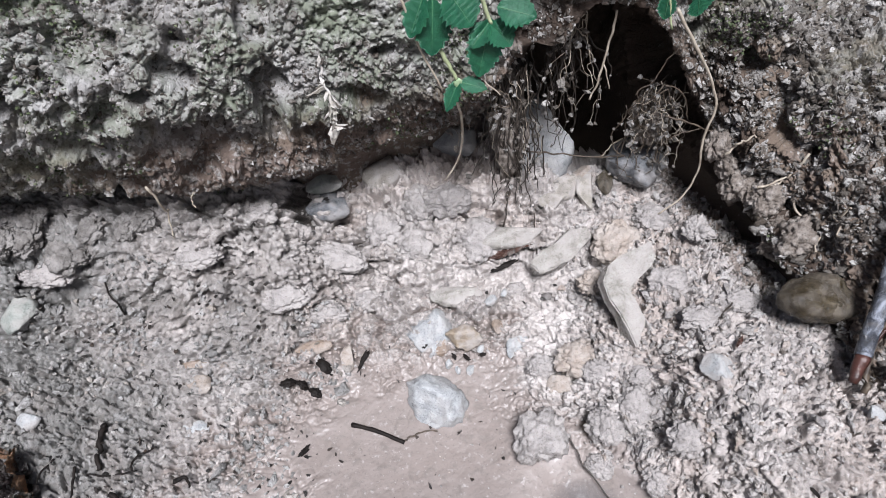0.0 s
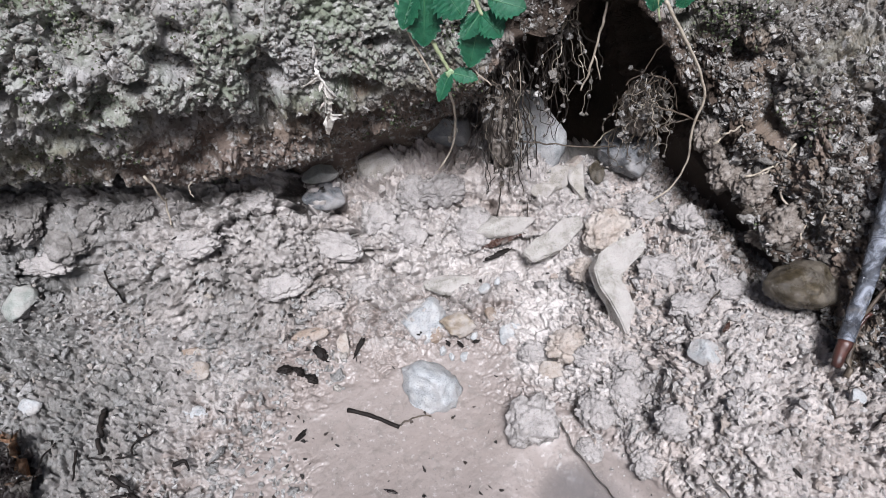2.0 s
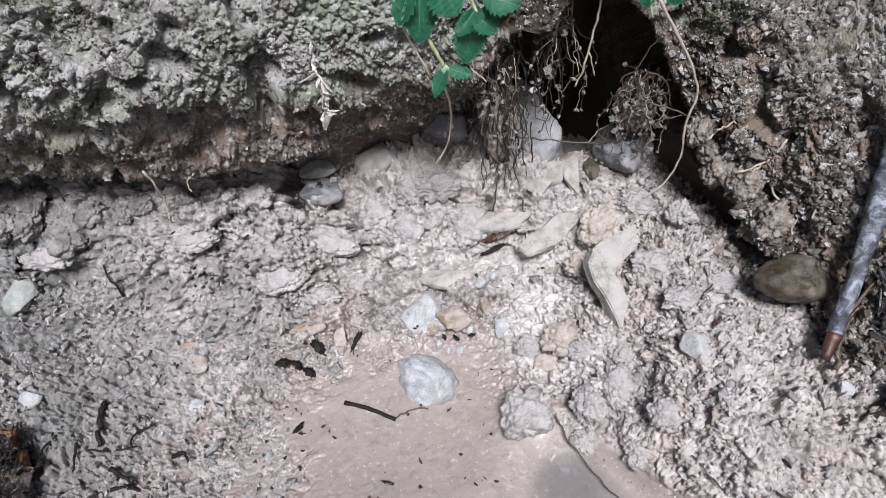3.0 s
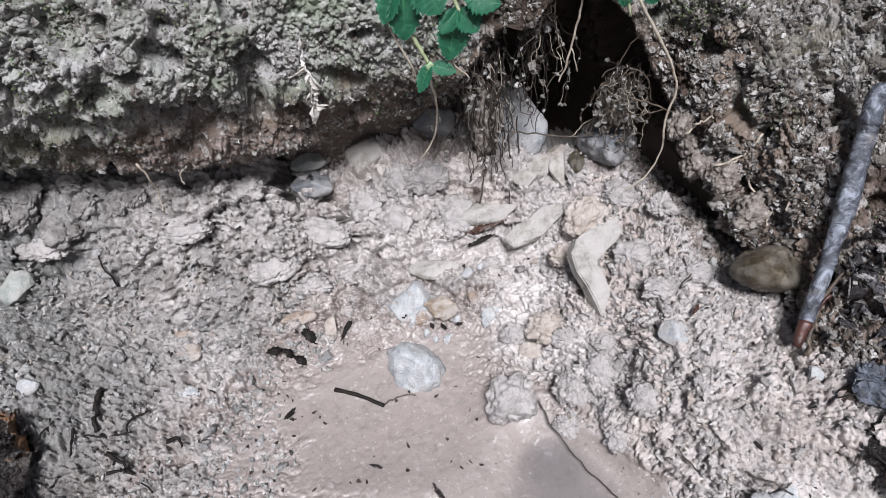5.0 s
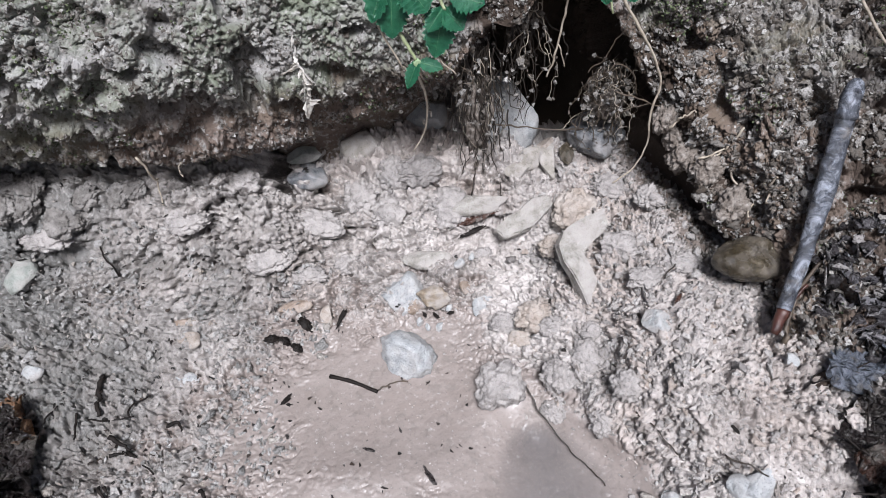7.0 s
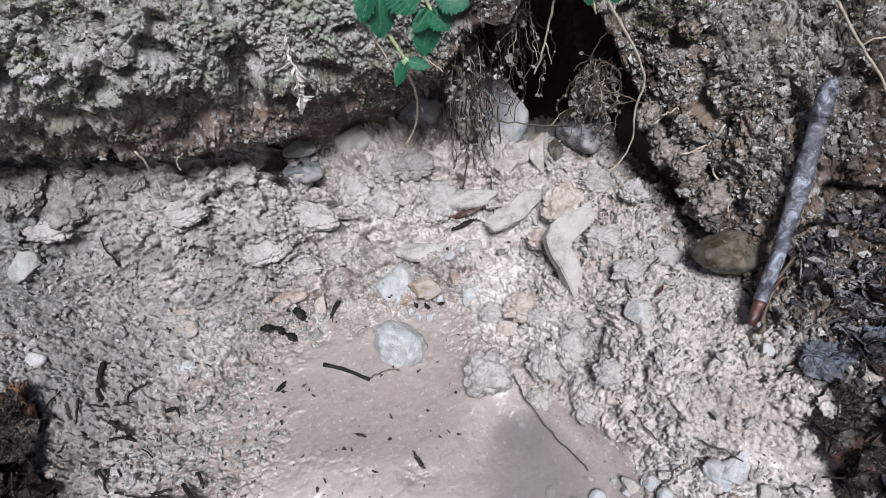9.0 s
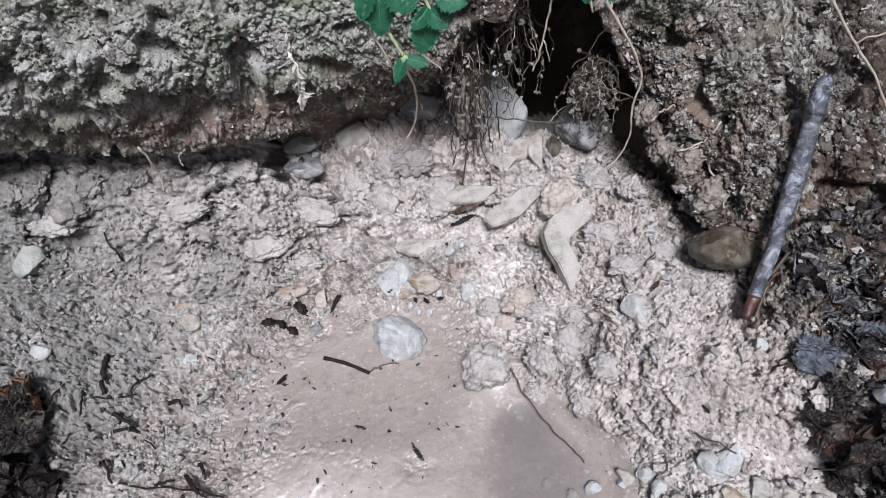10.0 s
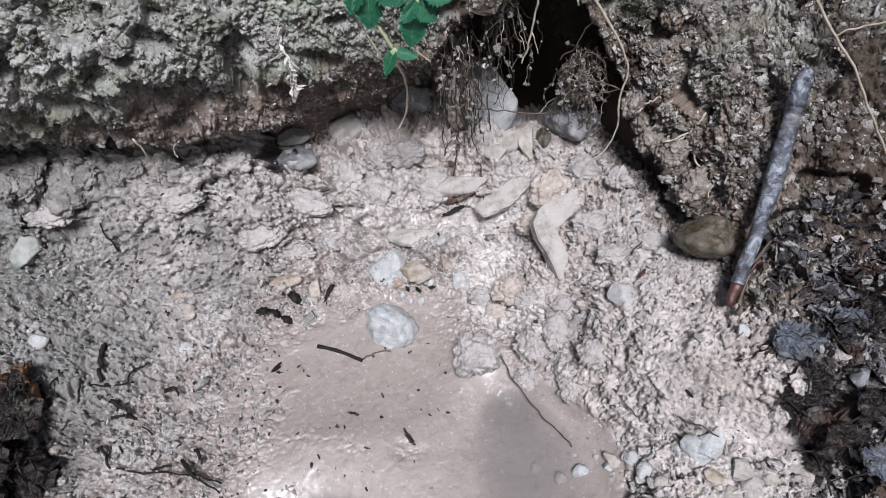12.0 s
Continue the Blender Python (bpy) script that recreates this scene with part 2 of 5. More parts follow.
def bank_base(x, v):
    """A point of the bank: v runs from the back of the undercut (0) over its roof to the lip (3), up the face (5) and away over the top (8)."""
    ly, lz, my, mz = (curve(BX, c, x) for c in (LIP_Y, LIP_Z, MID_Y, MID_Z))
    ty, tz, deep = (curve(BX, c, x) for c in (TOP_Y, TOP_Z, DEPTH))
    gz = ground_base(x, ly + deep)
    py = [ly + deep + 0.01, ly + deep, ly + 0.5 * deep, ly, my, ty, ty + 0.12, ty + 1.2, ty + 30]
    pz = [gz - 0.03, 0.5 * gz + 0.5 * lz, lz + 0.010, lz, mz, tz, tz + 0.05, tz + 0.2, tz + 1.0]
    py, pz = np.array(py), np.array(pz)
    k = np.clip(np.floor(v).astype(int), 0, 7)
    t = v - k
    cols = np.arange(len(x))
    out = []
    for p in (py, pz):
        a, b = p[k, cols], p[k + 1, cols]
        ma = 0.5 * (b - p[np.maximum(k - 1, 0), cols])
        mb = 0.5 * (p[np.minimum(k + 2, 8), cols] - a)
        lim = 1.5 * np.abs(b - a)
        ma, mb = np.clip(ma, -lim, lim), np.clip(mb, -lim, lim)
        out.append((2 * t**3 - 3 * t**2 + 1) * a + (t**3 - 2 * t**2 + t) * ma + (3 * t**2 - 2 * t**3) * b + (t**3 - t**2) * mb)
    return np.stack([x, out[0], out[1]], -1)


def grid_mesh(name, co, nx, ny):
    """A smooth sheet of nx by ny points."""
    me = bpy.data.meshes.new(name)
    i = np.arange((nx - 1) * (ny - 1))
    a = (i // (nx - 1)) * nx + i % (nx - 1)
    quads = np.stack([a, a + 1, a + nx + 1, a + nx], -1).astype(np.int32)
    me.vertices.add(len(co))
    me.vertices.foreach_set("co", co.astype(np.float32).ravel())
    me.loops.add(quads.size)
    me.loops.foreach_set("vertex_index", quads.ravel())
    me.polygons.add(len(quads))
    me.polygons.foreach_set("loop_start", np.arange(0, quads.size, 4, dtype=np.int32))
    me.polygons.foreach_set("use_smooth", np.ones(len(quads), bool))
    me.update(calc_edges=True)
    return me


def spread(lo, hi, pitch, far):
    """Close stations from lo to hi, then wider and wider ones out to far on both sides."""
    mid = np.arange(lo, hi + pitch / 2, pitch)
    out = [pitch]
    while sum(out) < far:
        out.append(out[-1] * 1.35)
    w = np.cumsum(out)
    return np.concatenate([(lo - w)[::-1], mid, hi + w])


# ---- materials ----
def material(name):
    m = bpy.data.materials.new(name)
    m.use_nodes = True
    nt = m.node_tree
    bsdf = nt.nodes["Principled BSDF"]
    return m, nt, bsdf


def tex_noise(nt, scale, detail=6, rough=0.6, vec=None, distort=0.0):
    n = nt.nodes.new("ShaderNodeTexNoise")
    n.inputs["Scale"].default_value, n.inputs["Detail"].default_value = scale, detail
    n.inputs["Roughness"].default_value, n.inputs["Distortion"].default_value = rough, distort
    if vec:
        nt.links.new(vec, n.inputs["Vector"])
    return n.outputs["Fac"]


def ramp(nt, fac, stops):
    r = nt.nodes.new("ShaderNodeValToRGB")
    els = r.color_ramp.elements
    while len(els) < len(stops):
        els.new(0.5)
    for e, (p, c) in zip(els, stops):
        e.position = p
        e.color = (*c, 1) if len(c) == 3 else (c[0], c[0], c[0], 1)
    nt.links.new(fac, r.inputs["Fac"])
    return r.outputs["Color"]


def mixc(nt, fac, a, b):
    m = nt.nodes.new("ShaderNodeMix")
    m.data_type = "RGBA"
    for sock, val in ((m.inputs["Factor"], fac), (m.inputs["A"], a), (m.inputs["B"], b)):
        if isinstance(val, (int, float)):
            sock.default_value = val
        elif isinstance(val, tuple):
            sock.default_value = (*val, 1)
        else:
            nt.links.new(val, sock)
    return m.outputs["Result"]


def bump(nt, bsdf, fac, dist, strength=1.0):
    b = nt.nodes.new("ShaderNodeBump")
    b.inputs["Distance"].default_value, b.inputs["Strength"].default_value = dist, strength
    nt.links.new(fac, b.inputs["Height"])
    nt.links.new(b.outputs["Normal"], bsdf.inputs["Normal"])


def crackle(nt, c, scale, width, share):
    """Fine noise broken by sharp cracks: a height for bump()."""
    warp = nt.nodes.new("ShaderNodeTexNoise")
    warp.inputs["Scale"].default_value, warp.inputs["Detail"].default_value = scale * 1.3, 3
    nt.links.new(c, warp.inputs["Vector"])
    add = nt.nodes.new("ShaderNodeVectorMath")
    add.operation = "MULTIPLY_ADD"
    add.inputs[1].default_value = (1.1 / scale,) * 3
    nt.links.new(warp.outputs["Color"], add.inputs[0])
    nt.links.new(c, add.inputs[2])
    v = nt.nodes.new("ShaderNodeTexVoronoi")
    v.feature = "DISTANCE_TO_EDGE"
    v.inputs["Scale"].default_value = scale
    nt.links.new(add.outputs[0], v.inputs["Vector"])
    edge = ramp(nt, v.outputs["Distance"], [(0.0, (0,)), (width, (1,))])
    return mixc(nt, share, tex_noise(nt, 2.6 * scale, 6, 0.75, c), edge)


def coords(nt):
    return nt.nodes.new("ShaderNodeTexCoord").outputs["Object"]


def attribute(nt, name):
    n = nt.nodes.new("ShaderNodeAttribute")
    n.attribute_name = name
    return n.outputs["Fac"]


def plus(nt, a, b, scale=1.0):
    """a times scale, plus b."""
    n = nt.nodes.new("ShaderNodeMath")
    n.operation = "MULTIPLY_ADD"
    n.inputs[1].default_value = scale
    nt.links.new(a, n.inputs[0])
    nt.links.new(b, n.inputs[2])
    return n.outputs[0]


def mud_material():
    m, nt, b = material("wet_clay")
    c = coords(nt)
    base = ramp(nt, tex_noise(nt, 14, 7, 0.6, c), [(0.3, (0.295, 0.270, 0.256)), (0.5, (0.435, 0.394, 0.370)), (0.7, (0.55, 0.508, 0.484))])
    warm = mixc(nt, ramp(nt, tex_noise(nt, 9, 4, 0.5, c, 1.0), [(0.5, (0,)), (0.72, (0.6,))]), base, (0.38, 0.305, 0.262))
    # greyer, darker silt towards -x
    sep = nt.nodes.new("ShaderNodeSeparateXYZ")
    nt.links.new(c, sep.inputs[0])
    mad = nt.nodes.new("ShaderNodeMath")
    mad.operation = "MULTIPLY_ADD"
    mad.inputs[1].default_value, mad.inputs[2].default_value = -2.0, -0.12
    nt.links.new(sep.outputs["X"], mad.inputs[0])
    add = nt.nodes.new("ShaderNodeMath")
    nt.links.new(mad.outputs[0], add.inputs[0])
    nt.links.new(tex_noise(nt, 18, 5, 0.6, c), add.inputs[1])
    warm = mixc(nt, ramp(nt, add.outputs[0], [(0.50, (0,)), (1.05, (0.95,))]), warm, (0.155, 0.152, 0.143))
    # smooth wet silt where it lies low
    low = nt.nodes.new("ShaderNodeMath")
    low.operation = "MULTIPLY_ADD"
    low.inputs[1].default_value, low.inputs[2].default_value = -22.0, 0.45
    nt.links.new(sep.outputs["Z"], low.inputs[0])
    low2 = nt.nodes.new("ShaderNodeMath")
    nt.links.new(low.outputs[0], low2.inputs[0])
    nt.links.new(tex_noise(nt, 45, 4, 0.6, c), low2.inputs[1])
    silt = ramp(nt, low2.outputs[0], [(0.56, (0,)), (0.72, (0.88,))])
    warm = mixc(nt, silt, warm, (0.198, 0.164, 0.147))
    # dark leaf mould at the edges and brown earth fallen from the bank
    warm = mixc(nt, ramp(nt, plus(nt, attribute(nt, "fallen_earth"), tex_noise(nt, 60, 6, 0.65, c), 0.7), [(0.62, (0,)), (0.86, (0.85,))]), warm, (0.150, 0.112, 0.088))
    # the same dark tone paints the burrow's earth and its shade
    warm = mixc(nt, ramp(nt, plus(nt, attribute(nt, "leaf_mould_burrow_shade"), tex_noise(nt, 60, 6, 0.65, c), 0.7), [(0.62, (0,)), (0.86, (0.92,))]), warm, (0.040, 0.032, 0.028))
    blotch = mixc(nt, ramp(nt, tex_noise(nt, 110, 5, 0.65, c, 0.5), [(0.34, (0.6,)), (0.48, (0,))]), warm, (0.15, 0.13, 0.115))
    pale = mixc(nt, ramp(nt, tex_noise(nt, 240, 3, 0.6, c), [(0.60, (0,)), (0.74, (0.42,))]), blotch, (0.52, 0.495, 0.478))
    grit = mixc(nt, ramp(nt, tex_noise(nt, 560, 3, 0.6, c), [(0.30, (0.5,)), (0.42, (0,))]), pale, (0.12, 0.105, 0.093))
    nt.links.new(grit, b.inputs["Base Color"])
    gloss = ramp(nt, tex_noise(nt, 30, 5, 0.6, c), [(0.35, (0.24,)), (0.65, (0.48,))])
    nt.links.new(mixc(nt, silt, gloss, (0.62, 0.62, 0.62)), b.inputs["Roughness"])
    b.inputs["Coat Weight"].default_value = 0.35
    b.inputs["Coat Roughness"].default_value = 0.28
    rugged = mixc(nt, silt, crackle(nt, c, 330, 0.2, 0.3), ramp(nt, tex_noise(nt, 260, 4, 0.5, c), [(0.0, (0.34,)), (1.0, (0.66,))]))
    bump(nt, b, rugged, 0.0014, 0.9)
    return m


def bank_material():
    m, nt, b = material("bank_soil")
    c = coords(nt)
    soil = ramp(nt, tex_noise(nt, 34, 8, 0.65, c), [(0.3, (0.145, 0.135, 0.122)), (0.48, (0.250, 0.239, 0.228)), (0.66, (0.38, 0.370, 0.362))])
    soil = mixc(nt, ramp(nt, tex_noise(nt, 16, 6, 0.65, c), [(0.42, (0,)), (0.60, (0.75,))]), soil, (0.150, 0.178, 0.118))
    # red-brown earth in its lower layer, dark humus under the litter
    brown = mixc(nt, ramp(nt, plus(nt, attribute(nt, "brown_layer"), tex_noise(nt, 32, 6, 0.65, c), 0.6), [(0.62, (0,)), (0.90, (0.85,))]), soil, (0.135, 0.092, 0.070))
    # deep in the hole, dark soil with its shade painted in
    humus_hole_shade = mixc(nt, ramp(nt, plus(nt, attribute(nt, "humus_hole_shade"), tex_noise(nt, 40, 5, 0.6, c), 0.7), [(0.66, (0,)), (0.92, (0.92,))]), brown, (0.044, 0.030, 0.022))
    pale = mixc(nt, ramp(nt, plus(nt, attribute(nt, "humus_hole_shade"), tex_noise(nt, 150, 5, 0.65, c), -0.12), [(0.52, (0,)), (0.66, (0.7,))]), humus_hole_shade, (0.46, 0.445, 0.425))
    dark = mixc(nt, ramp(nt, tex_noise(nt, 190, 4, 0.65, c), [(0.34, (0.75,)), (0.45, (0,))]), pale, (0.06, 0.048, 0.038))
    nt.links.new(dark, b.inputs["Base Color"])
    b.inputs["Roughness"].default_value = 0.7
    b.inputs["Specular IOR Level"].default_value = 0.3
    bump(nt, b, crackle(nt, c, 260, 0.2, 0.35), 0.0018, 0.8)
    return m


def water_material():
    m, nt, b = material("turbid_water")
    c = coords(nt)
    # cloudy water; its grey also paints a dark reflection on the pool
    nt.links.new(ramp(nt, tex_noise(nt, 12, 3, 0.5, c), [(0.35, (0.150, 0.138, 0.137)), (0.65, (0.195, 0.178, 0.173))]), b.inputs["Base Color"])
    b.inputs["Roughness"].default_value = 0.06
    b.inputs["IOR"].default_value = 1.33
    deep = nt.nodes.new("ShaderNodeAttribute")      # the deeper, the cloudier, and the stronger the painted reflection
    deep.attribute_name = "depth"
    far_down = nt.nodes.new("ShaderNodeMath")
    far_down.operation = "MULTIPLY"
    far_down.inputs[1].default_value = 100.0
    nt.links.new(deep.outputs["Fac"], far_down.inputs[0])
    nt.links.new(ramp(nt, far_down.outputs[0], [(0.0, (0.0,)), (0.4, (0.26,)), (1.0, (0.58,))]), b.inputs["Alpha"])
    bump(nt, b, tex_noise(nt, 40, 2, 0.5, c), 0.0004, 0.3)
    return m


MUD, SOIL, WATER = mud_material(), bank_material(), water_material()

# ---- ground, bank, water ----
gx, gy = spread(-0.39, 0.40, 0.00092, 30), spread(-0.25, 0.17, 0.00086, 30)
gy = gy[gy < 3]
X, Y = np.meshgrid(gx, gy)
X, Y = X.ravel(), Y.ravel()
lean = ground_normal(X, Y) + np.array([0, -0.22, 0.0]) * (step(0.14, 0.08, X) * step(-0.24, -0.14, X) * step(0.085, 0.06, Y))[:, None]      # flakes lean down the slope
surface = np.stack([X, Y, ground_base(X, Y)], -1) + lean * ground_relief(X, Y)[:, None]
ground = new("ground", grid_mesh("ground", surface, len(gx), len(gy)))
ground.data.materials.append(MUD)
# leaf mould at the edges; the narrow spot darkens the burrow as its shade
mould_burrow_shade = np.maximum.reduce((0.85 * step(0.290, 0.315, X) * step(-0.06, -0.10, Y), np.exp(-(((X + 0.0965) / 0.009) ** 2) - ((Y - 0.097) / 0.017) ** 2), step(-0.255, -0.285, X) * step(-0.10, -0.13, Y), 0.55 * step(-0.16, -0.27, X) * step(-0.10, -0.19, Y)))
fallen = step(-0.035, 0.0, X - 0.245 + 0.28 * (Y - 0.03)) * step(-0.03, 0.0, Y) * step(0.11, 0.16, X)
for layer, amount in (("leaf_mould_burrow_shade", mould_burrow_shade), ("fallen_earth", fallen)):
    ground.data.attributes.new(layer, "FLOAT", "POINT").data.foreach_set("value", amount.astype(np.float32))
tagged(ground, "wet pale beige clay ground with crumbs and a smooth muddy flat", "ground", kind="structure")

bv = np.concatenate([np.arange(0, 2, 0.03), np.arange(2, 3, 0.025), np.arange(3, 5.5, 0.0100), np.arange(5.5, 6, 0.05), np.linspace(6, 8, 14)])
bx = np.unique(np.concatenate([gx, np.arange(0.208, 0.345, 0.00055)]))      # the bank turns sharply here
X, V = np.meshgrid(bx, bv)
X, V = X.ravel(), V.ravel()
P = bank_base(X, V)
e = 1e-3
N = np.cross(bank_base(X + e, V) - bank_base(X - e, V), bank_base(X, np.minimum(V + 0.02, 7.99)) - bank_base(X, np.maximum(V - 0.02, 0)))
N = N / (np.linalg.norm(N, axis=1, keepdims=True) + 1e-12)
near = step(1.2, 0.5, np.abs(X)) * step(7.2, 6.2, V)
D = np.zeros(len(X))
fine = (np.abs(X) < 0.6) & (V > 1.0) & (V < 6.2)
Q = P[fine]
W = Q + 0.012 * np.stack([fbm3(Q * 40, 2, 103 + k) - 0.5 for k in range(3)], -1)
D[fine] = (0.036 * (fbm3(Q * 20, 3, 105) - 0.5) + 0.012 * (billow3(W, 0.034, 2, 131) - 0.35)
           - 0.018 * step(0.54, 0.66, fbm3(Q * 42 + 3.0, 2, 121))
           + 0.0064 * (lumps3(W, 0.015, 141) - 0.45) + 0.0034 * (plates3(W, 0.0075, 145, 0.7, 4.0) - 0.1)
           + 0.0024 * (plates3(W, 0.0038, 147, 0.8, 3.0) - 0.1) + 0.0032 * (fbm3(Q * 240, 2, 161) - 0.5))
D *= 1 - 0.5 * np.exp(-((V - 3.05) / 0.22) ** 2)
co = P + N * (near * D)[:, None]
bank = new("bank", grid_mesh("bank", co, len(bx), len(bv)))
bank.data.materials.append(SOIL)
X_BANK, V_BANK, P_BANK = X, V, co
BANK_FACE = (X > 0.24) & (X < 0.41) & (V > 2.8) & (V < 5.2)
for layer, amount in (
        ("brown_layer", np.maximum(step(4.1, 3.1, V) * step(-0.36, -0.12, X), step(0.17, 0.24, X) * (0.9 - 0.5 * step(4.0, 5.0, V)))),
        # first term paints the shade of the hole's roof and back
        ("humus_hole_shade", np.maximum(step(3.0, 2.7, V) * step(0.07, 0.11, X), np.maximum(np.maximum(0.55 * step(0.30, 0.34, X), 0.6 * np.exp(-(((X - 0.105) / 0.032) ** 2)) * step(5.3, 4.0, V)), 0.85 * np.exp(-(((X - 0.225) / 0.028) ** 2)) * step(5.0, 3.4, V))))):
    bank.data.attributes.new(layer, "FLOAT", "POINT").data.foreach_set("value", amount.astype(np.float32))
tagged(bank, "undercut grey-brown earth bank of crumbly soil with moss", "earth bank", kind="structure")

wxs, wys = spread(-0.16, 0.32, 0.003, 1.0), np.concatenate([np.linspace(-1.2, -0.34, 20), np.arange(-0.33, -0.05, 0.003)])
X, Y = np.meshgrid(wxs, wys)
X, Y = X.ravel(), Y.ravel()
water = new("water", grid_mesh("water", np.stack([X, Y, np.full(X.size, -0.0045)], -1), len(wxs), len(wys)))
water.data.materials.append(WATER)
depth = water.data.attributes.new("depth", "FLOAT", "POINT")
depth.data.foreach_set("value", np.clip(-0.0045 - ground_height(X, Y), 0, 0.03).astype(np.float32))
tagged(water, "shallow still puddle of cloudy beige water", "puddle", kind="structure")


def lump_template(level=1):
    bm = bmesh.new()
    bmesh.ops.create_icosphere(bm, subdivisions=level, radius=1.0)
    v = np.array([p.co[:] for p in bm.verts])
    f = np.array([[p.index for p in q.verts] for q in bm.faces])
    bm.free()
    return v, f


def tri_mesh(name, co, tris, smooth=True):
    me = bpy.data.meshes.new(name)
    me.vertices.add(len(co))
    me.vertices.foreach_set("co", co.astype(np.float32).ravel())
    me.loops.add(tris.size)
    me.loops.foreach_set("vertex_index", tris.astype(np.int32).ravel())
    me.polygons.add(len(tris))
    me.polygons.foreach_set("loop_start", np.arange(0, tris.size, 3, dtype=np.int32))
    me.polygons.foreach_set("use_smooth", np.full(len(tris), smooth) if np.isscalar(smooth) else smooth)
    me.update(calc_edges=True)
    return me


def crumb_shapes(at, normal, size, rng, level, bumpy, start, sunk, flat):
    v, f = lump_template(level)
    n = len(at)
    kinds = np.stack([v * (1 + bumpy * rng.normal(size=(len(v), 1))) for _ in range(12)])
    shape = kinds[rng.integers(0, 12, n)] * rng.uniform([0.7, 0.7, 0.45 * flat], [1.35, 1.3, 1.0 * flat], (n, 3))[:, None, :]
    q = rng.normal(size=(n, 4))
    q /= np.linalg.norm(q, axis=1, keepdims=True)
    a, b, c, d = q.T
    R = np.stack([np.stack([a*a+b*b-c*c-d*d, 2*(b*c-a*d), 2*(b*d+a*c)], -1),
                  np.stack([2*(b*c+a*d), a*a-b*b+c*c-d*d, 2*(c*d-a*b)], -1),
                  np.stack([2*(b*d-a*c), 2*(c*d+a*b), a*a-b*b-c*c+d*d], -1)], 1)
    pts = np.einsum("nij,nkj->nki", R, shape) * size[:, None, None] + (at + normal * (sunk * size)[:, None])[:, None, :]
    tris = f[None] + (np.arange(n) * len(v))[:, None, None] + start
    return pts.reshape(-1, 3), tris.reshape(-1, 3)


def scatter(name, at, normal, size, rng, mat, label, category, bumpy=0.34, sunk=-0.05, flat=1.0):
    """Loose crumbs, half sunk where they lie: one mesh of many small uneven lumps."""
    big = size > 0.0036
    a, ta = crumb_shapes(at[big], normal[big], size[big], rng, 2, bumpy * 0.8, 0, sunk, flat)
    b, tb = crumb_shapes(at[~big], normal[~big], size[~big], rng, 1, bumpy, len(a), sunk, flat)
    ob = new(name, tri_mesh(name, np.concatenate([a, b]), np.concatenate([ta, tb]), np.arange(len(ta) + len(tb)) < len(ta)))
    ob.data.materials.append(mat)
    return tagged(ob, label, category, kind="stuff")


def crumb_material(name, tones, rough, grit):
    """Earth whose tone differs from crumb to crumb."""
    m, nt, b = material(name)
    c = coords(nt)
    isl = nt.nodes.new("ShaderNodeNewGeometry").outputs["Random Per Island"]
    base = ramp(nt, isl, tones)
    speck = mixc(nt, ramp(nt, tex_noise(nt, 500, 4, 0.65, c), [(0.36, (0.7,)), (0.5, (0,))]), base, grit)
    nt.links.new(speck, b.inputs["Base Color"])
    b.inputs["Roughness"].default_value = rough
    b.inputs["Specular IOR Level"].default_value = 0.5 if rough < 0.5 else 0.2
    bump(nt, b, crackle(nt, c, 300, 0.2, 0.4), 0.0016, 1.0)
    return m


CLAY_CRUMB = crumb_material("clay_crumb", [(0.0, (0.22, 0.204, 0.196)), (0.45, (0.34, 0.316, 0.302)), (0.8, (0.46, 0.435, 0.418)), (1.0, (0.38, 0.315, 0.272))], 0.33, (0.2, 0.175, 0.15))
SOIL_CRUMB = crumb_material("soil_crumb", [(0.0, (0.07, 0.058, 0.048)), (0.5, (0.19, 0.176, 0.160)), (0.8, (0.32, 0.305, 0.288)), (1.0, (0.45, 0.435, 0.415))], 0.7, (0.07, 0.055, 0.04))

rng = np.random.default_rng(5)
n = 46000
cx, cy = rng.uniform(-0.40, 0.36, n), rng.uniform(-0.26, 0.16, n)
base = ground_base(cx, cy)
mound = step(0.09, 0.15, cx)
keep = (base > 0.010) | (rng.random(n) < 0.30)
keep &= rng.random(n) < 0.06 + 0.24 * step(0.42, 0.6, fbm(cx * 25, cy * 25, 2, 201)) + 0.62 * mound
keep &= (base > -0.004) & (rng.random(n) < 0.35 + 0.65 * step(-0.2, -0.08, cx))
cx, cy, mound, base = cx[keep], cy[keep], mound[keep], base[keep]
size = np.minimum((0.0008 + 0.0003 * mound) * (1 - rng.random(len(cx)) * 0.985) ** -0.38, 0.0036 + 0.0014 * mound) * (0.55 + 0.45 * step(0.006, 0.014, base))
at = np.stack([cx, cy, ground_height(cx, cy)], -1)
scatter("clay_crumbs", at, np.tile([0, 0, 1.0], (len(at), 1)), size, rng, CLAY_CRUMB, "loose crumbs of pale wet clay lying on the ground", "soil crumbs", 0.42, -0.15, 0.7)

pick = rng.choice(np.flatnonzero((near > 0.9) & (V_BANK > np.where(X_BANK > 0.2, 2.2, 2.6)) & (V_BANK < 5.3) & (np.abs(X_BANK) < 0.40)), 40000, replace=False)
clump = fbm3(co[pick] * 55, 2, 221)
pick = pick[((clump > 0.42) & ((X_BANK[pick] > 0.21) | (V_BANK[pick] > 3.1))) | ((X_BANK[pick] < 0.08) & (clump > 0.36))]
size = (1 + 0.5 * step(0.20, 0.26, X_BANK[pick])) * np.minimum(0.0008 * (1 - rng.random(len(pick)) * 0.985) ** -0.34, 0.0029)
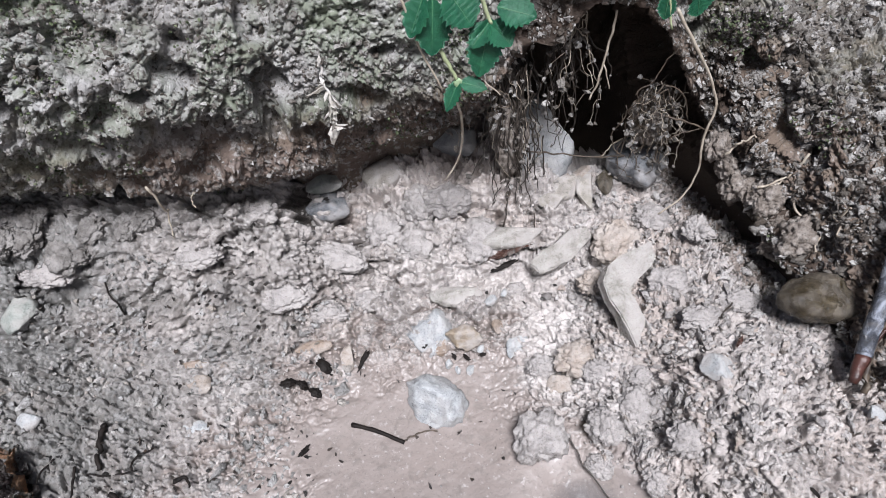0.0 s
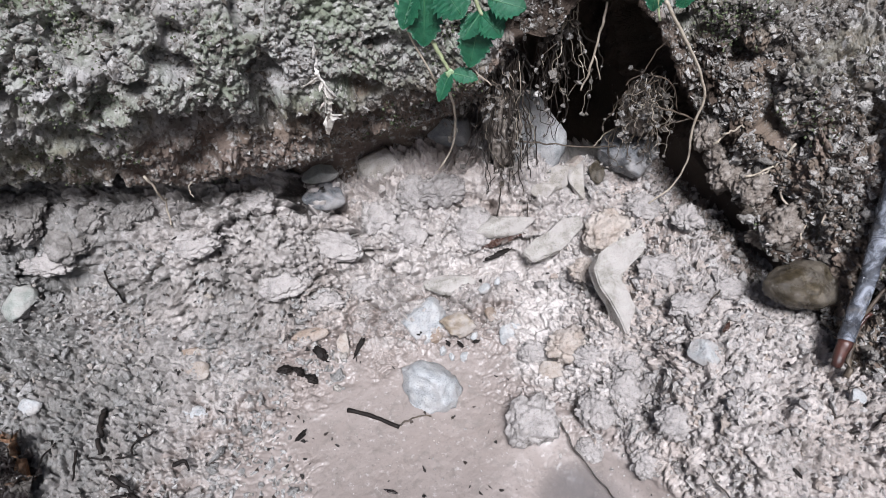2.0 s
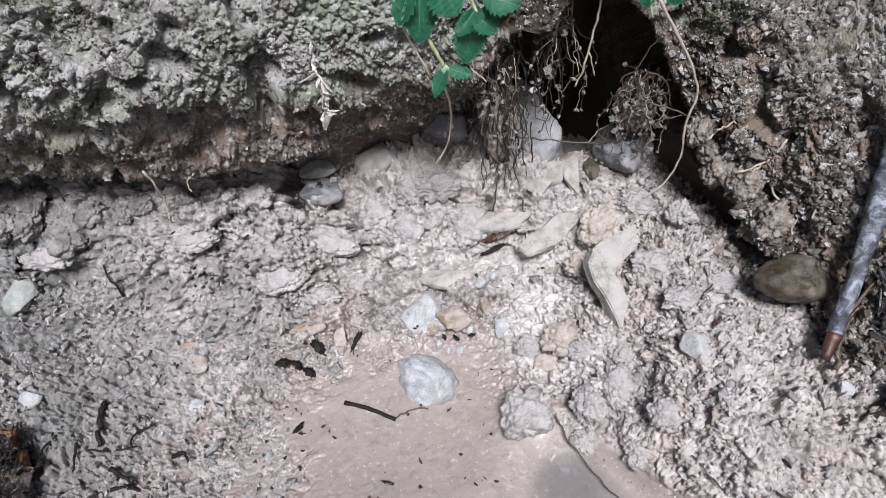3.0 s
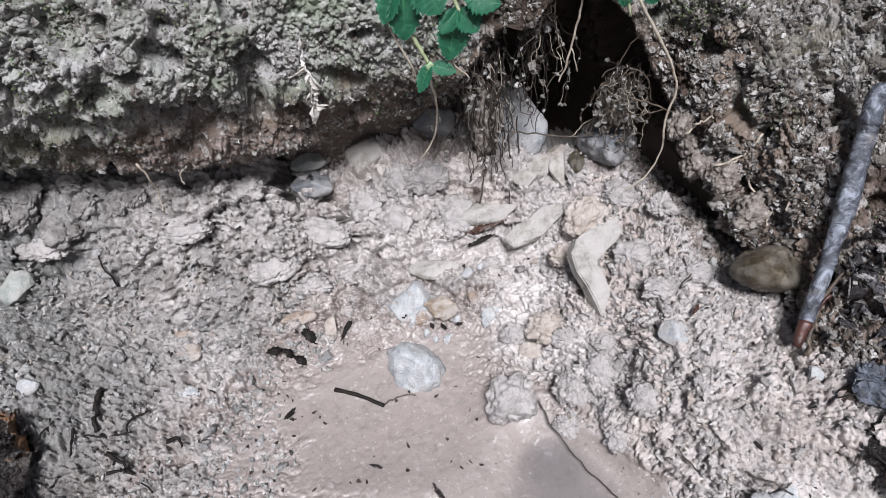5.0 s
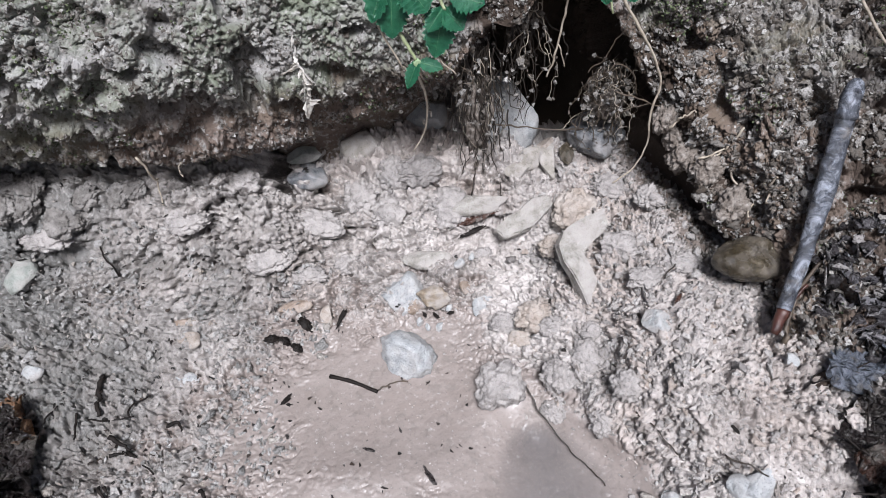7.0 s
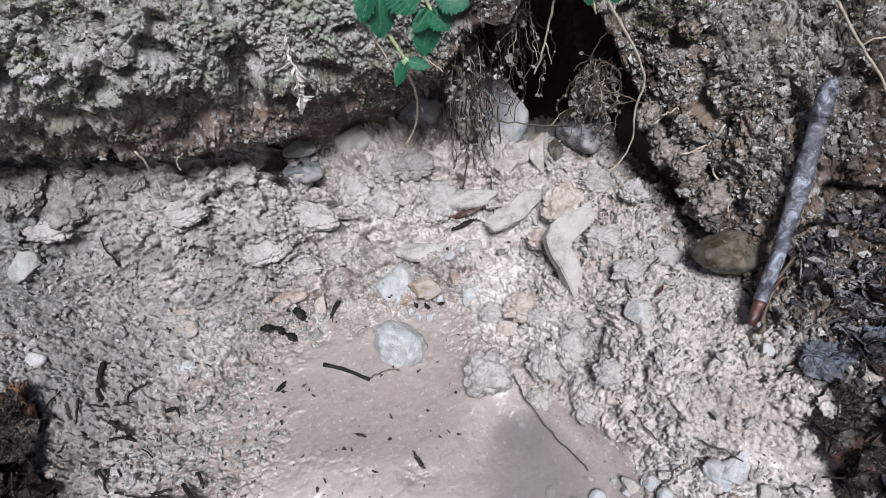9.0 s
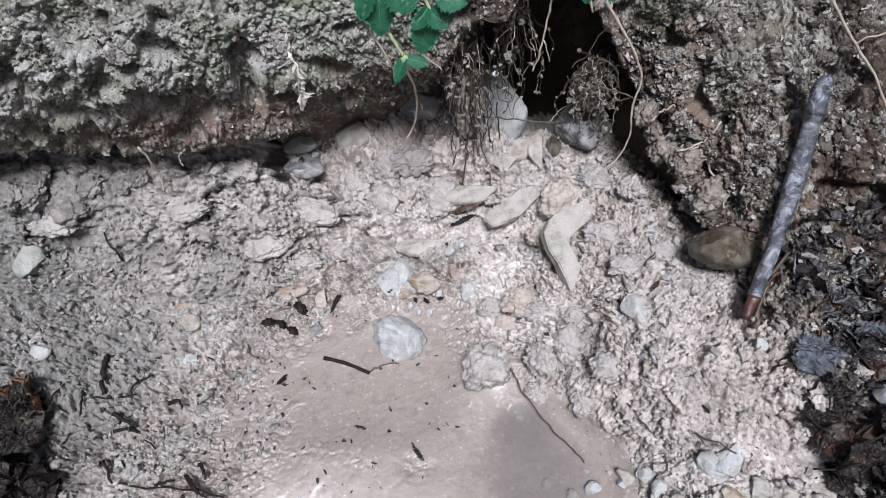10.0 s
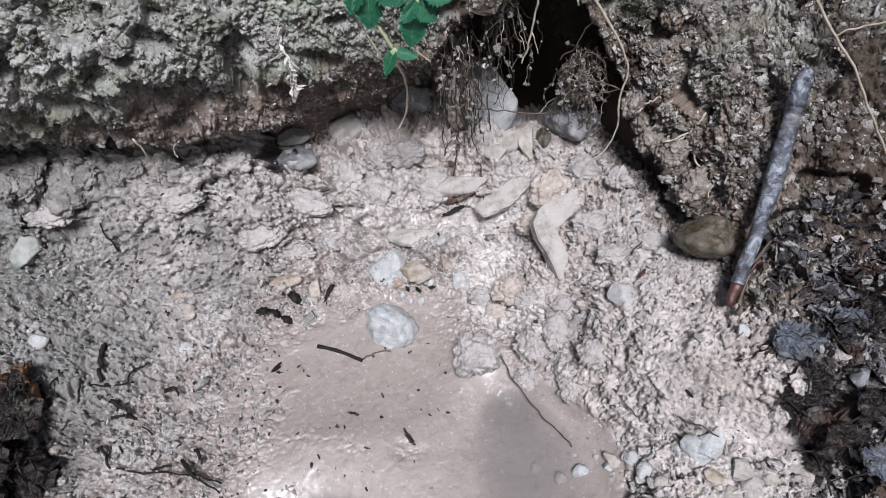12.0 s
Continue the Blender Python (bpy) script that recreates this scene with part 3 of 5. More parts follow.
scatter("soil_crumbs", co[pick], N[pick], size, rng, SOIL_CRUMB, "loose grey-brown soil crumbs clinging to the bank", "soil crumbs", 0.42, -0.3, 0.75)

fx, fy = rng.uniform(0.13, 0.29, 2600), rng.uniform(-0.03, 0.12, 2600)
near_foot = fx - 0.245 + 0.28 * (fy - 0.03) + 0.04 * (fbm(fx * 40, fy * 40, 2, 231) - 0.5)
keep = rng.random(2600) < step(-0.045, 0.0, near_foot) * 0.9
fx, fy = fx[keep], fy[keep]
scatter("fallen_soil", np.stack([fx, fy, ground_height(fx, fy)], -1), np.tile([0, 0, 1.0], (len(fx), 1)), np.minimum(0.0011 * (1 - rng.random(len(fx)) * 0.98) ** -0.36, 0.005), rng, SOIL_CRUMB, "brown soil crumbs fallen from the bank onto clay", "soil crumbs", 0.4, 0.1, 0.8)

MOSS = crumb_material("moss", [(0.0, (0.05, 0.060, 0.032)), (0.5, (0.09, 0.115, 0.060)), (1.0, (0.17, 0.195, 0.115))], 0.7, (0.02, 0.03, 0.01))
patchy = fbm3(co[pick] * 22, 3, 301) + 0.10 * step(0.20, 0.30, co[pick][:, 2]) * step(0.0, -0.1, co[pick][:, 0])
spots = co[pick][patchy > 0.60]
near_spot = spots[rng.integers(0, len(spots), 5200)] + rng.normal(size=(5200, 3)) * 0.0022
scatter("moss", near_spot, np.zeros((5200, 3)), rng.uniform(0.0004, 0.0010, 5200), rng, MOSS, "patches of short green moss on the bank face", "moss")
# the bluish tone at 0.8 puts a wet gleam into the colour
LITTER = crumb_material("litter", [(0.0, (0.012, 0.010, 0.010)), (0.5, (0.045, 0.040, 0.042)), (0.8, (0.13, 0.125, 0.135)), (1.0, (0.36, 0.335, 0.32))], 0.26, (0.01, 0.008, 0.006))
lx, ly = rng.uniform(0.28, 0.39, 1100), rng.uniform(-0.26, -0.06, 1100)
wanted = lx + 0.25 * (ly + 0.25) * 0.3 + 0.05 * fbm(lx * 40, ly * 40, 2, 311) > 0.335
lx, ly = lx[wanted], ly[wanted]
bx, by, bz = P_BANK[:, 0], P_BANK[:, 1], P_BANK[:, 2]
lz = ground_height(lx, ly)
grid_top = {}
for gx_, gy_, gz_ in zip((bx / 0.004).astype(int)[BANK_FACE], (by / 0.004).astype(int)[BANK_FACE], co[BANK_FACE, 2]):
    if gz_ > grid_top.get((gx_, gy_), -1):
        grid_top[gx_, gy_] = gz_
lz = np.array([max(a, grid_top.get((int(p / 0.004), int(q / 0.004)), -1)) for p, q, a in zip(lx, ly, lz)])
scatter("leaf_litter", np.stack([lx, ly, lz + 0.0005], -1), np.tile([0, 0, 1.0], (len(lx), 1)), rng.uniform(0.0015, 0.0055, len(lx)), rng, LITTER, "dark rotten leaf litter on the soil", "leaf litter", 0.4, 0.3, 0.16)

GRAVEL = crumb_material("gravel", [(0.0, (0.17, 0.166, 0.158)), (0.4, (0.29, 0.282, 0.272)), (0.8, (0.42, 0.408, 0.395)), (1.0, (0.34, 0.30, 0.26))], 0.35, (0.12, 0.11, 0.10))
qx, qy = rng.uniform(-0.37, -0.06, 4200), rng.uniform(-0.24, 0.03, 4200)
keep = fbm(qx * 30, qy * 30, 2, 321) - 0.8 * np.maximum(0, qx + 0.14) - 0.5 * np.maximum(0, qy + 0.05) > 0.42
qx, qy = qx[keep], qy[keep]
size = np.minimum(0.0014 * (1 - rng.random(len(qx)) * 0.98) ** -0.33, 0.005)
scatter("gravel", np.stack([qx, qy, ground_height(qx, qy)], -1), np.tile([0, 0, 1.0], (len(qx), 1)), size, rng, GRAVEL, "fine grey gravel pressed into the wet silt", "gravel", 0.3, 0.1, 0.7)
DEBRIS = crumb_material("debris", [(0.0, (0.006, 0.005, 0.004)), (0.8, (0.022, 0.017, 0.014)), (1.0, (0.06, 0.04, 0.03))], 0.4, (0.005, 0.004, 0.003))
qx, qy = rng.uniform(-0.36, 0.30, 2600), rng.uniform(-0.24, 0.06, 2600)
keep = (rng.random(2600) < np.where(qx < -0.08, 0.95, 0.12)) & (ground_base(qx, qy) > -0.002)
qx, qy = qx[keep], qy[keep]
scatter("dark_debris", np.stack([qx, qy, ground_height(qx, qy)], -1), np.tile([0, 0, 1.0], (len(qx), 1)), rng.uniform(0.0005, 0.0022, len(qx)), rng, DEBRIS, "small black scraps of rotten plants in the mud", "plant debris", 0.4, 0.15, 0.35)


# ---- things: helpers ----
def tubes(paths, sides=6):
    """One mesh of round, tapering strands; each path is rows of x, y, z, radius."""
    cos, faces, start = [], [], 0
    ang = np.linspace(0, 2 * np.pi, sides, endpoint=False)
    for rows in paths:
        rows = np.array(rows, float)
        d = np.gradient(rows[:, :3], axis=0)
        d /= np.linalg.norm(d, axis=1, keepdims=True) + 1e-9
        a = np.cross(d, [0.31, 0.83, 0.46])
        a /= np.linalg.norm(a, axis=1, keepdims=True) + 1e-9
        b = np.cross(d, a)
        ring = rows[:, None, :3] + rows[:, None, 3:] * (a[:, None] * np.cos(ang)[:, None] + b[:, None] * np.sin(ang)[:, None])
        n = len(rows)
        cos.append(ring.reshape(-1, 3))
        for i in range(n - 1):
            for k in range(sides):
                p, q = start + i * sides + k, start + i * sides + (k + 1) % sides
                faces.append((p, q, q + sides, p + sides))
        faces.append(tuple(start + k for k in range(sides))[::-1])
        faces.append(tuple(start + (n - 1) * sides + k for k in range(sides)))
        start += n * sides
    me = bpy.data.meshes.new("strand")
    me.from_pydata(np.concatenate(cos).tolist(), [], faces)
    me.polygons.foreach_set("use_smooth", np.ones(len(me.polygons), bool))
    return me


def bent(points, r0, r1, wobble=0.0006, steps=8, seed=0, lift=0.0, knobs=0.24):
    """Rows for tubes() along a smooth line through the points, from radius r0 to r1."""
    p = np.array(points, float)
    s = np.r_[0, np.cumsum(np.linalg.norm(np.diff(p, axis=0), axis=1))]
    t = np.linspace(0, s[-1], steps * (len(p) - 1) + 1)
    c = np.stack([curve(s, p[:, k], t) for k in range(3)], -1)
    rs = np.random.default_rng(seed + 1000)
    w = rs.normal(size=c.shape) * wobble
    w[1:-1] = (w[:-2] + 2 * w[1:-1] + w[2:]) / 3
    c = c + w + np.array([0, -0.35, 0.93]) * lift
    r = np.linspace(r0, r1, len(t)) * (1 - 0.5 * knobs + knobs * vnoise(t / (5 * r0), t * 0 + seed, seed))
    return np.c_[c, r]


def part(name, me, mat, parent, label=""):
    """A mesh under its thing, given in world coordinates."""
    ob = new(name, me)
    me.materials.append(mat)
    ob.parent = parent
    ob.matrix_parent_inverse = parent.matrix_basis.inverted()
    return tagged(ob, label)


def base_empty(name, x, y, z, label, category, group=""):
    ob = new(name)
    ob.empty_display_size = 0.01
    ob.matrix_basis = Matrix.Translation((x, y, z))
    return tagged(ob, label, category, group)


def lying(x, y, z, angle, tilt=25.0, lean=0.0):
    """Lying on the slope: turned by angle about the slope's normal, which tips tilt degrees towards the pool and lean sideways."""
    return pose(x, y, z, tilt, lean, 0) @ pose(0, 0, 0, 0, 0, angle)


def pebble_mesh(l, w, h, seed, facets=5, rough=0.055, level=4):
    """A worn stone: a ball cut by a few flat breaks, with fine relief."""
    v, f = lump_template(level)
    rs = np.random.default_rng(seed)
    for _ in range(facets):
        n = rs.normal(size=3)
        n /= np.linalg.norm(n)
        over = np.maximum(v @ n - rs.uniform(0.42, 0.75), 0)
        v = v - 0.95 * over[:, None] * n
    off = rs.uniform(0, 50, 3)
    v = v * (1 + 0.10 * (fbm3(v * 1.3 + off, 2, seed) - 0.5) + rough * 3 * (fbm3(v * 4 + off, 3, seed + 3) - 0.5))[:, None]
    v = v / (v.max(0) - v.min(0)) * np.array([l, w, h])
    return tri_mesh("stone", v, f)


def clod_mesh(l, w, h, seed, level=5):
    """A clod: crumbs stuck together."""
    v, f = lump_template(level)
    rs = np.random.default_rng(seed)
    off = rs.uniform(0, 50, 3)
    size = (l + w) / 4
    p = v * size
    q = p + off
    d = 0.7 * (fbm3(v * 1.5 + off, 2, seed) - 0.5)
    q = q + 0.004 * np.stack([vnoise3(q * 180, seed + k) - 0.5 for k in range(3)], -1)
    d = d + 0.0042 / size * (lumps3(q, 0.013, seed) - 0.45) + 0.0026 / size * (plates3(q, 0.0065, seed + 2, 0.6, 4.0) - 0.1) + 0.0016 / size * (plates3(q, 0.0034, seed + 4, 0.6, 3.0) - 0.1)
    v = v * (1 + d)[:, None]
    v = v / (v.max(0) - v.min(0)) * np.array([l, w, h])
    return tri_mesh("clod", v, f)


def stone(label, x, y, l, w, h, angle, mat, seed, facets=5, tilt=25, lean=0, up=0.04, z=None, name="stone", rough=0.06):
    z = float(ground_height(np.array([x]), np.array([y]))[0]) if z is None else z
    ob = new(name, pebble_mesh(l, w, h, seed, facets, rough))
    ob.matrix_basis = lying(x, y, z + up * h, angle, tilt, lean)
    ob.data.materials.append(mat)
    return tagged(ob, label, "stone", "stones in the clay")


def clod(label, x, y, l, w, h, angle, seed, tilt=25, up=0.1, mat=None, z=None):
    z = float(ground_height(np.array([x]), np.array([y]))[0]) if z is None else z
    ob = new("clay_clod", clod_mesh(l, w, h, seed))
    ob.matrix_basis = lying(x, y, z + up * h, angle, tilt)
    ob.data.materials.append(mat or CLOD)
    return tagged(ob, label, "clod", "clods of clay")


def twig(label, points, r0, r1, mat, seed, name="twig", category="twig", lift=None, wobble=0.0006, sides=7):
    rows = bent(points, r0, r1, wobble, 8, seed, r0 * 0.9 if lift is None else lift)
    o = rows[0, :3].copy()
    rows[:, :3] -= o
    ob = new(name, tubes([rows], sides))
    ob.matrix_basis = Matrix.Translation(o)
    ob.data.materials.append(mat)
    return tagged(ob, label, category)


def leaf_mesh(base, tip, width, face, teeth=7, cup=0.15, droop=0.1, thick=0.00025, curl=0.0, seed=0, blunt=0.5, crumple=0.0):
    """A leaf blade with a toothed margin from base to tip, broadest past the middle, with its upper side turned to face."""
    base, tip, face = Vector(base), Vector(tip), Vector(face).normalized()
    along = tip - base
    length = along.length
    u = along.normalized()
    side = face.cross(u).normalized()
    n = u.cross(side)
    rs = random.Random(seed)
    rows, cols = 44, 9
    bm = bmesh.new()
    grid = []
    for i in range(rows + 1):
        t = i / rows
        half = 0.5 * width * (math.sin(math.pi * t ** (0.62 + 0.5 * blunt)) ** 0.75 if 0 < t < 1 else 0.02)
        half *= 1 + 0.30 * ((t * teeth) % 1.0 - 0.5) * (1 if t > 0.12 else 0)
        row = []
        for j in range(cols):
            s = 2 * j / (cols - 1) - 1
            rib = 0.012 * length * abs(math.sin((t * teeth + abs(s)) * math.pi))
            rise = cup * half * s * s - droop * length * t * t - 0.04 * width * (1 - abs(s)) ** 2 + rib
            rise += curl * length * math.sin(3.1 * t + 2.2 * s + seed) * 0.2
            p = base + u * (t * length + 0.06 * length * (abs(s) - 0.5) * 0) + side * (s * half) + n * rise
            if crumple:
                q = p * 130 + Vector((seed * 3.7, 0, 0))
                p = p + Vector(noise.noise_vector(q)) * crumple * width + Vector(noise.noise_vector(q * 2.7)) * crumple * width * 0.4
            row.append(bm.verts.new(p + n * rs.uniform(-1, 1) * 0.004 * width))
        grid.append(row)
    for i in range(rows):
        for j in range(cols - 1):
            bm.faces.new((grid[i][j], grid[i][j + 1], grid[i + 1][j + 1], grid[i + 1][j])).smooth = True
    bmesh.ops.solidify(bm, geom=bm.faces[:], thickness=thick)
    me = bpy.data.meshes.new("leaf")
    bm.to_mesh(me)
    bm.free()
    return me


def vein_rows(base, tip, face, length_share, width, teeth, droop, r):
    """Rows for tubes() along a leaf's middle, just above its blade."""
    base, tip = Vector(base), Vector(tip)
    along = tip - base
    u = along.normalized()
    side = Vector(face).normalized().cross(u).normalized()
    n = u.cross(side)
    rows = []
    for i in range(13):
        t = length_share * i / 12
        rise = -droop * along.length * t * t - 0.04 * width + 0.012 * along.length * abs(math.sin(t * teeth * math.pi)) + 0.0003
        rows.append((*(base + along * t + n * rise), r * (1 - 0.7 * t)))
    return rows


def green_leaf(plant, base, tip, width, face, teeth=7, cup=0.15, droop=0.1, seed=0, blunt=0.5):
    blade = part("leaf", leaf_mesh(base, tip, width, face, teeth, cup, droop, seed=seed, blunt=blunt), LEAF, plant)
    part("midrib", tubes([vein_rows(base, tip, face, 0.9, width, teeth, droop, 0.00035)], 5), MIDRIB, blade, "pale green midrib")
    return blade


def scrap(label, p0, p1, width, mat, seed, name="bark_scrap"):
    """A ragged flake of rotten wood or bark from p0 to p1."""
    a, b = Vector(p0), Vector(p1)
    d = b - a
    ob = new(name, clod_mesh(d.length * 1.1, width, width * 0.45, seed, 4))
    ob.matrix_basis = Matrix.Translation((a + b) / 2 + Vector((0, -0.0004, 0.0008))) @ d.to_track_quat("X", "Z").to_matrix().to_4x4()
    ob.data.materials.append(mat)
    return tagged(ob, label, "scrap")


# ---- things: materials ----
def stone_material(name, tones, rough=0.5, scale=120, smear=0.75, spec=0.5):
    """Stone with grain, blotches and a thin smear of clay."""
    m, nt, b = material(name)
    c = coords(nt)
    a, mid, z = tones
    base = ramp(nt, tex_noise(nt, scale, 6, 0.6, c, 0.4), [(0.3, a), (0.52, mid), (0.72, z)])
    speck = mixc(nt, ramp(nt, tex_noise(nt, 900, 3, 0.6, c), [(0.34, (0.6,)), (0.46, (0,))]), base, tuple(0.45 * v for v in a))
    clay = mixc(nt, ramp(nt, tex_noise(nt, 75, 5, 0.6, c), [(0.42, (0,)), (0.58, (smear,))]), speck, (0.36, 0.33, 0.312))
    nt.links.new(clay, b.inputs["Base Color"])
    nt.links.new(ramp(nt, tex_noise(nt, 90, 4, 0.6, c), [(0.35, (rough - 0.15,)), (0.7, (rough + 0.15,))]), b.inputs["Roughness"])
    b.inputs["Specular IOR Level"].default_value = spec
    bump(nt, b, tex_noise(nt, 420, 6, 0.7, c), 0.0018, 0.9)
    return m


def plant_material(name, a, z, rough=0.45, scale=150, sheen=0.0, trans=0.0):
    m, nt, b = material(name)
    c = coords(nt)
    nt.links.new(ramp(nt, tex_noise(nt, scale, 5, 0.6, c, 0.3), [(0.32, a), (0.68, z)]), b.inputs["Base Color"])
    b.inputs["Roughness"].default_value = rough
    if trans:
        b.inputs["Subsurface Weight"].default_value = trans
        b.inputs["Subsurface Radius"].default_value = (0.002, 0.003, 0.001)
    bump(nt, b, tex_noise(nt, scale * 4, 5, 0.65, c), 0.0006, 0.8)
    return m


GREY = stone_material("grey_stone", [(0.22, 0.23, 0.235), (0.36, 0.37, 0.375), (0.48, 0.485, 0.48)], 0.42, smear=0.35)
WHITE = stone_material("white_stone", [(0.28, 0.29, 0.295), (0.39, 0.40, 0.40), (0.50, 0.505, 0.50)], 0.45, smear=0.7)
GREEN_GREY = stone_material("green_grey_stone", [(0.18, 0.195, 0.175), (0.28, 0.298, 0.27), (0.36, 0.37, 0.34)], 0.5, smear=0.5)
BEIGE = stone_material("beige_stone", [(0.21, 0.187, 0.160), (0.31, 0.285, 0.25), (0.40, 0.372, 0.335)], 0.5)
SLATE = stone_material("pale_slab_stone", [(0.20, 0.185, 0.163), (0.31, 0.292, 0.263), (0.41, 0.395, 0.365)], 0.36, smear=0.7)
OCHRE = stone_material("ochre_stone", [(0.18, 0.13, 0.085), (0.32, 0.265, 0.20), (0.43, 0.38, 0.315)], 0.45, smear=0.7)
PINK = stone_material("pinkish_stone", [(0.24, 0.192, 0.158), (0.35, 0.302, 0.262), (0.44, 0.40, 0.36)], 0.45, smear=0.3)
RUST = stone_material("rust_stone", [(0.15, 0.105, 0.075), (0.27, 0.21, 0.165), (0.35, 0.285, 0.235)], 0.45, smear=0.4)
BROWN = stone_material("brown_stone", [(0.020, 0.015, 0.008), (0.050, 0.038, 0.021), (0.105, 0.084, 0.054)], 0.3, scale=140, smear=0.12)
CLOD = stone_material("clay_clod", [(0.22, 0.204, 0.194), (0.34, 0.314, 0.298), (0.43, 0.40, 0.38)], 0.36, scale=60, smear=0.3)
# CLOD again, darkened to carry the shadow under the bank lip
CLOD_SHADED = stone_material("shaded_clay_clod", [(0.09, 0.080, 0.072), (0.17, 0.158, 0.146), (0.27, 0.255, 0.24)], 0.5, scale=90, smear=0.2)
CLOD_SOIL = stone_material("soil_clod", [(0.06, 0.046, 0.036), (0.20, 0.17, 0.145), (0.36, 0.33, 0.30)], 0.6, scale=150, smear=0.1, spec=0.3)
GREY_DARK = stone_material("dark_blue_grey_stone", [(0.085, 0.09, 0.098), (0.17, 0.178, 0.188), (0.27, 0.278, 0.285)], 0.38, smear=0.45)
CLOD_WARM = stone_material("warm_clay_clod", [(0.27, 0.22, 0.184), (0.39, 0.335, 0.29), (0.47, 0.42, 0.375)], 0.38, scale=60, smear=0.3)
DARK_TWIG = plant_material("wet_dark_wood", (0.005, 0.004, 0.0035), (0.016, 0.012, 0.010), 0.62)
DARK_TWIG.node_tree.nodes["Principled BSDF"].inputs["Specular IOR Level"].default_value = 0.18
PALE_ROOT = plant_material("pale_root", (0.24, 0.195, 0.15), (0.44, 0.39, 0.315), 0.55)
BROWN_ROOT = plant_material("brown_root", (0.03, 0.021, 0.015), (0.10, 0.075, 0.052), 0.55)
BLACK_ROOT = plant_material("black_root", (0.012, 0.009, 0.007), (0.045, 0.034, 0.026), 0.5)
def bark_material():
    m, nt, b = material("wet_bark")
    c = coords(nt)
    base = ramp(nt, tex_noise(nt, 90, 7, 0.7, c, 0.8), [(0.34, (0.014, 0.014, 0.017)), (0.50, (0.062, 0.068, 0.082)), (0.64, (0.28, 0.30, 0.345))])
    mud = mixc(nt, ramp(nt, tex_noise(nt, 45, 5, 0.6, c), [(0.60, (0,)), (0.70, (0.6,))]), base, (0.16, 0.14, 0.12))
    nt.links.new(mud, b.inputs["Base Color"])
    nt.links.new(ramp(nt, tex_noise(nt, 120, 4, 0.6, c), [(0.4, (0.16,)), (0.65, (0.5,))]), b.inputs["Roughness"])
    bump(nt, b, tex_noise(nt, 260, 7, 0.7, c, 0.6), 0.0018, 0.9)
    return m


BARK = bark_material()
RED_WOOD = plant_material("rotten_red_wood", (0.025, 0.010, 0.008), (0.08, 0.032, 0.024), 0.3)
STRAW = plant_material("dry_stem", (0.14, 0.112, 0.082), (0.32, 0.275, 0.22), 0.6)
BLEACHED = plant_material("bleached_dry_plant", (0.60, 0.56, 0.51), (0.80, 0.77, 0.73), 0.6)
LEAF = plant_material("green_leaf", (0.014, 0.112, 0.056), (0.034, 0.185, 0.092), 0.36, 200, trans=0.12)
STALK = plant_material("pale_green_stalk", (0.26, 0.30, 0.16), (0.42, 0.45, 0.28), 0.45)
MIDRIB = plant_material("leaf_midrib", (0.035, 0.15, 0.07), (0.07, 0.21, 0.10), 0.45)
BUD = plant_material("pale_green_bud", (0.14, 0.26, 0.12), (0.34, 0.44, 0.26), 0.5)


def dead_leaf_material(name, a, z, rough):
    """Wet rotting leaf: blotched, with mud dried on it."""
    m, nt, b = material(name)
    c = coords(nt)
    base = ramp(nt, tex_noise(nt, 110, 7, 0.7, c, 0.8), [(0.34, a), (0.66, z)])
    spots = mixc(nt, ramp(nt, tex_noise(nt, 260, 5, 0.65, c), [(0.56, (0,)), (0.68, (0.75,))]), base, (0.20, 0.185, 0.17))
    mud = mixc(nt, ramp(nt, tex_noise(nt, 60, 6, 0.65, c), [(0.54, (0,)), (0.62, (0.8,))]), spots, (0.15, 0.135, 0.12))
    nt.links.new(mud, b.inputs["Base Color"])
    nt.links.new(ramp(nt, tex_noise(nt, 150, 4, 0.6, c), [(0.4, (rough - 0.16,)), (0.65, (rough + 0.2,))]), b.inputs["Roughness"])
    bump(nt, b, crackle(nt, c, 150, 0.2, 0.5), 0.0022, 1.0)
    return m


LEAF_GREY = dead_leaf_material("wet_grey_leaf", (0.075, 0.085, 0.105), (0.26, 0.285, 0.34), 0.30)
LEAF_DARK = dead_leaf_material("wet_dark_leaf", (0.010, 0.008, 0.008), (0.05, 0.038, 0.036), 0.36)
LEAF_RED = dead_leaf_material("wet_red_brown_leaf", (0.028, 0.013, 0.010), (0.10, 0.052, 0.038), 0.34)
LEAF_TAN = dead_leaf_material("tan_leaf", (0.16, 0.075, 0.036), (0.34, 0.20, 0.115), 0.45)


# ---- stones and clods ----
stone("smooth blue-grey rounded triangular stone half in clay", 0.0033, 0.0005, 0.0394, 0.0365, 0.0274, -60, GREY, 107, 6, rough=0.08)
stone("large pale grey stone lying on the muddy flat", 0.0068, -0.0588, 0.0515, 0.0401, 0.0321, -20, GREY, 117, 7, 25, 0, 0.12, rough=0.12)
stone("small white angular stone on the crumbly clay", 0.1963, -0.0891, 0.0211, 0.0186, 0.0130, -25, WHITE, 121, 7)
stone("flat pale slab buried under the clods", 0.0812, 0.0700, 0.0560, 0.0210, 0.0170, 8, SLATE, 135, 7, 25, 0, 0.40)
stone("rough blue-grey stone at the mouth of the hole", 0.1872, 0.1019, 0.0509, 0.0445, 0.0378, -25, GREY_DARK, 142, 8, 30, 0, 0.3, rough=0.14)
stone("thin green-grey stone wedged under the bank", -0.0761, 0.1005, 0.0324, 0.0167, 0.0084, 8, GREEN_GREY, 149, 4, 40, 0, 0, 0.1011)
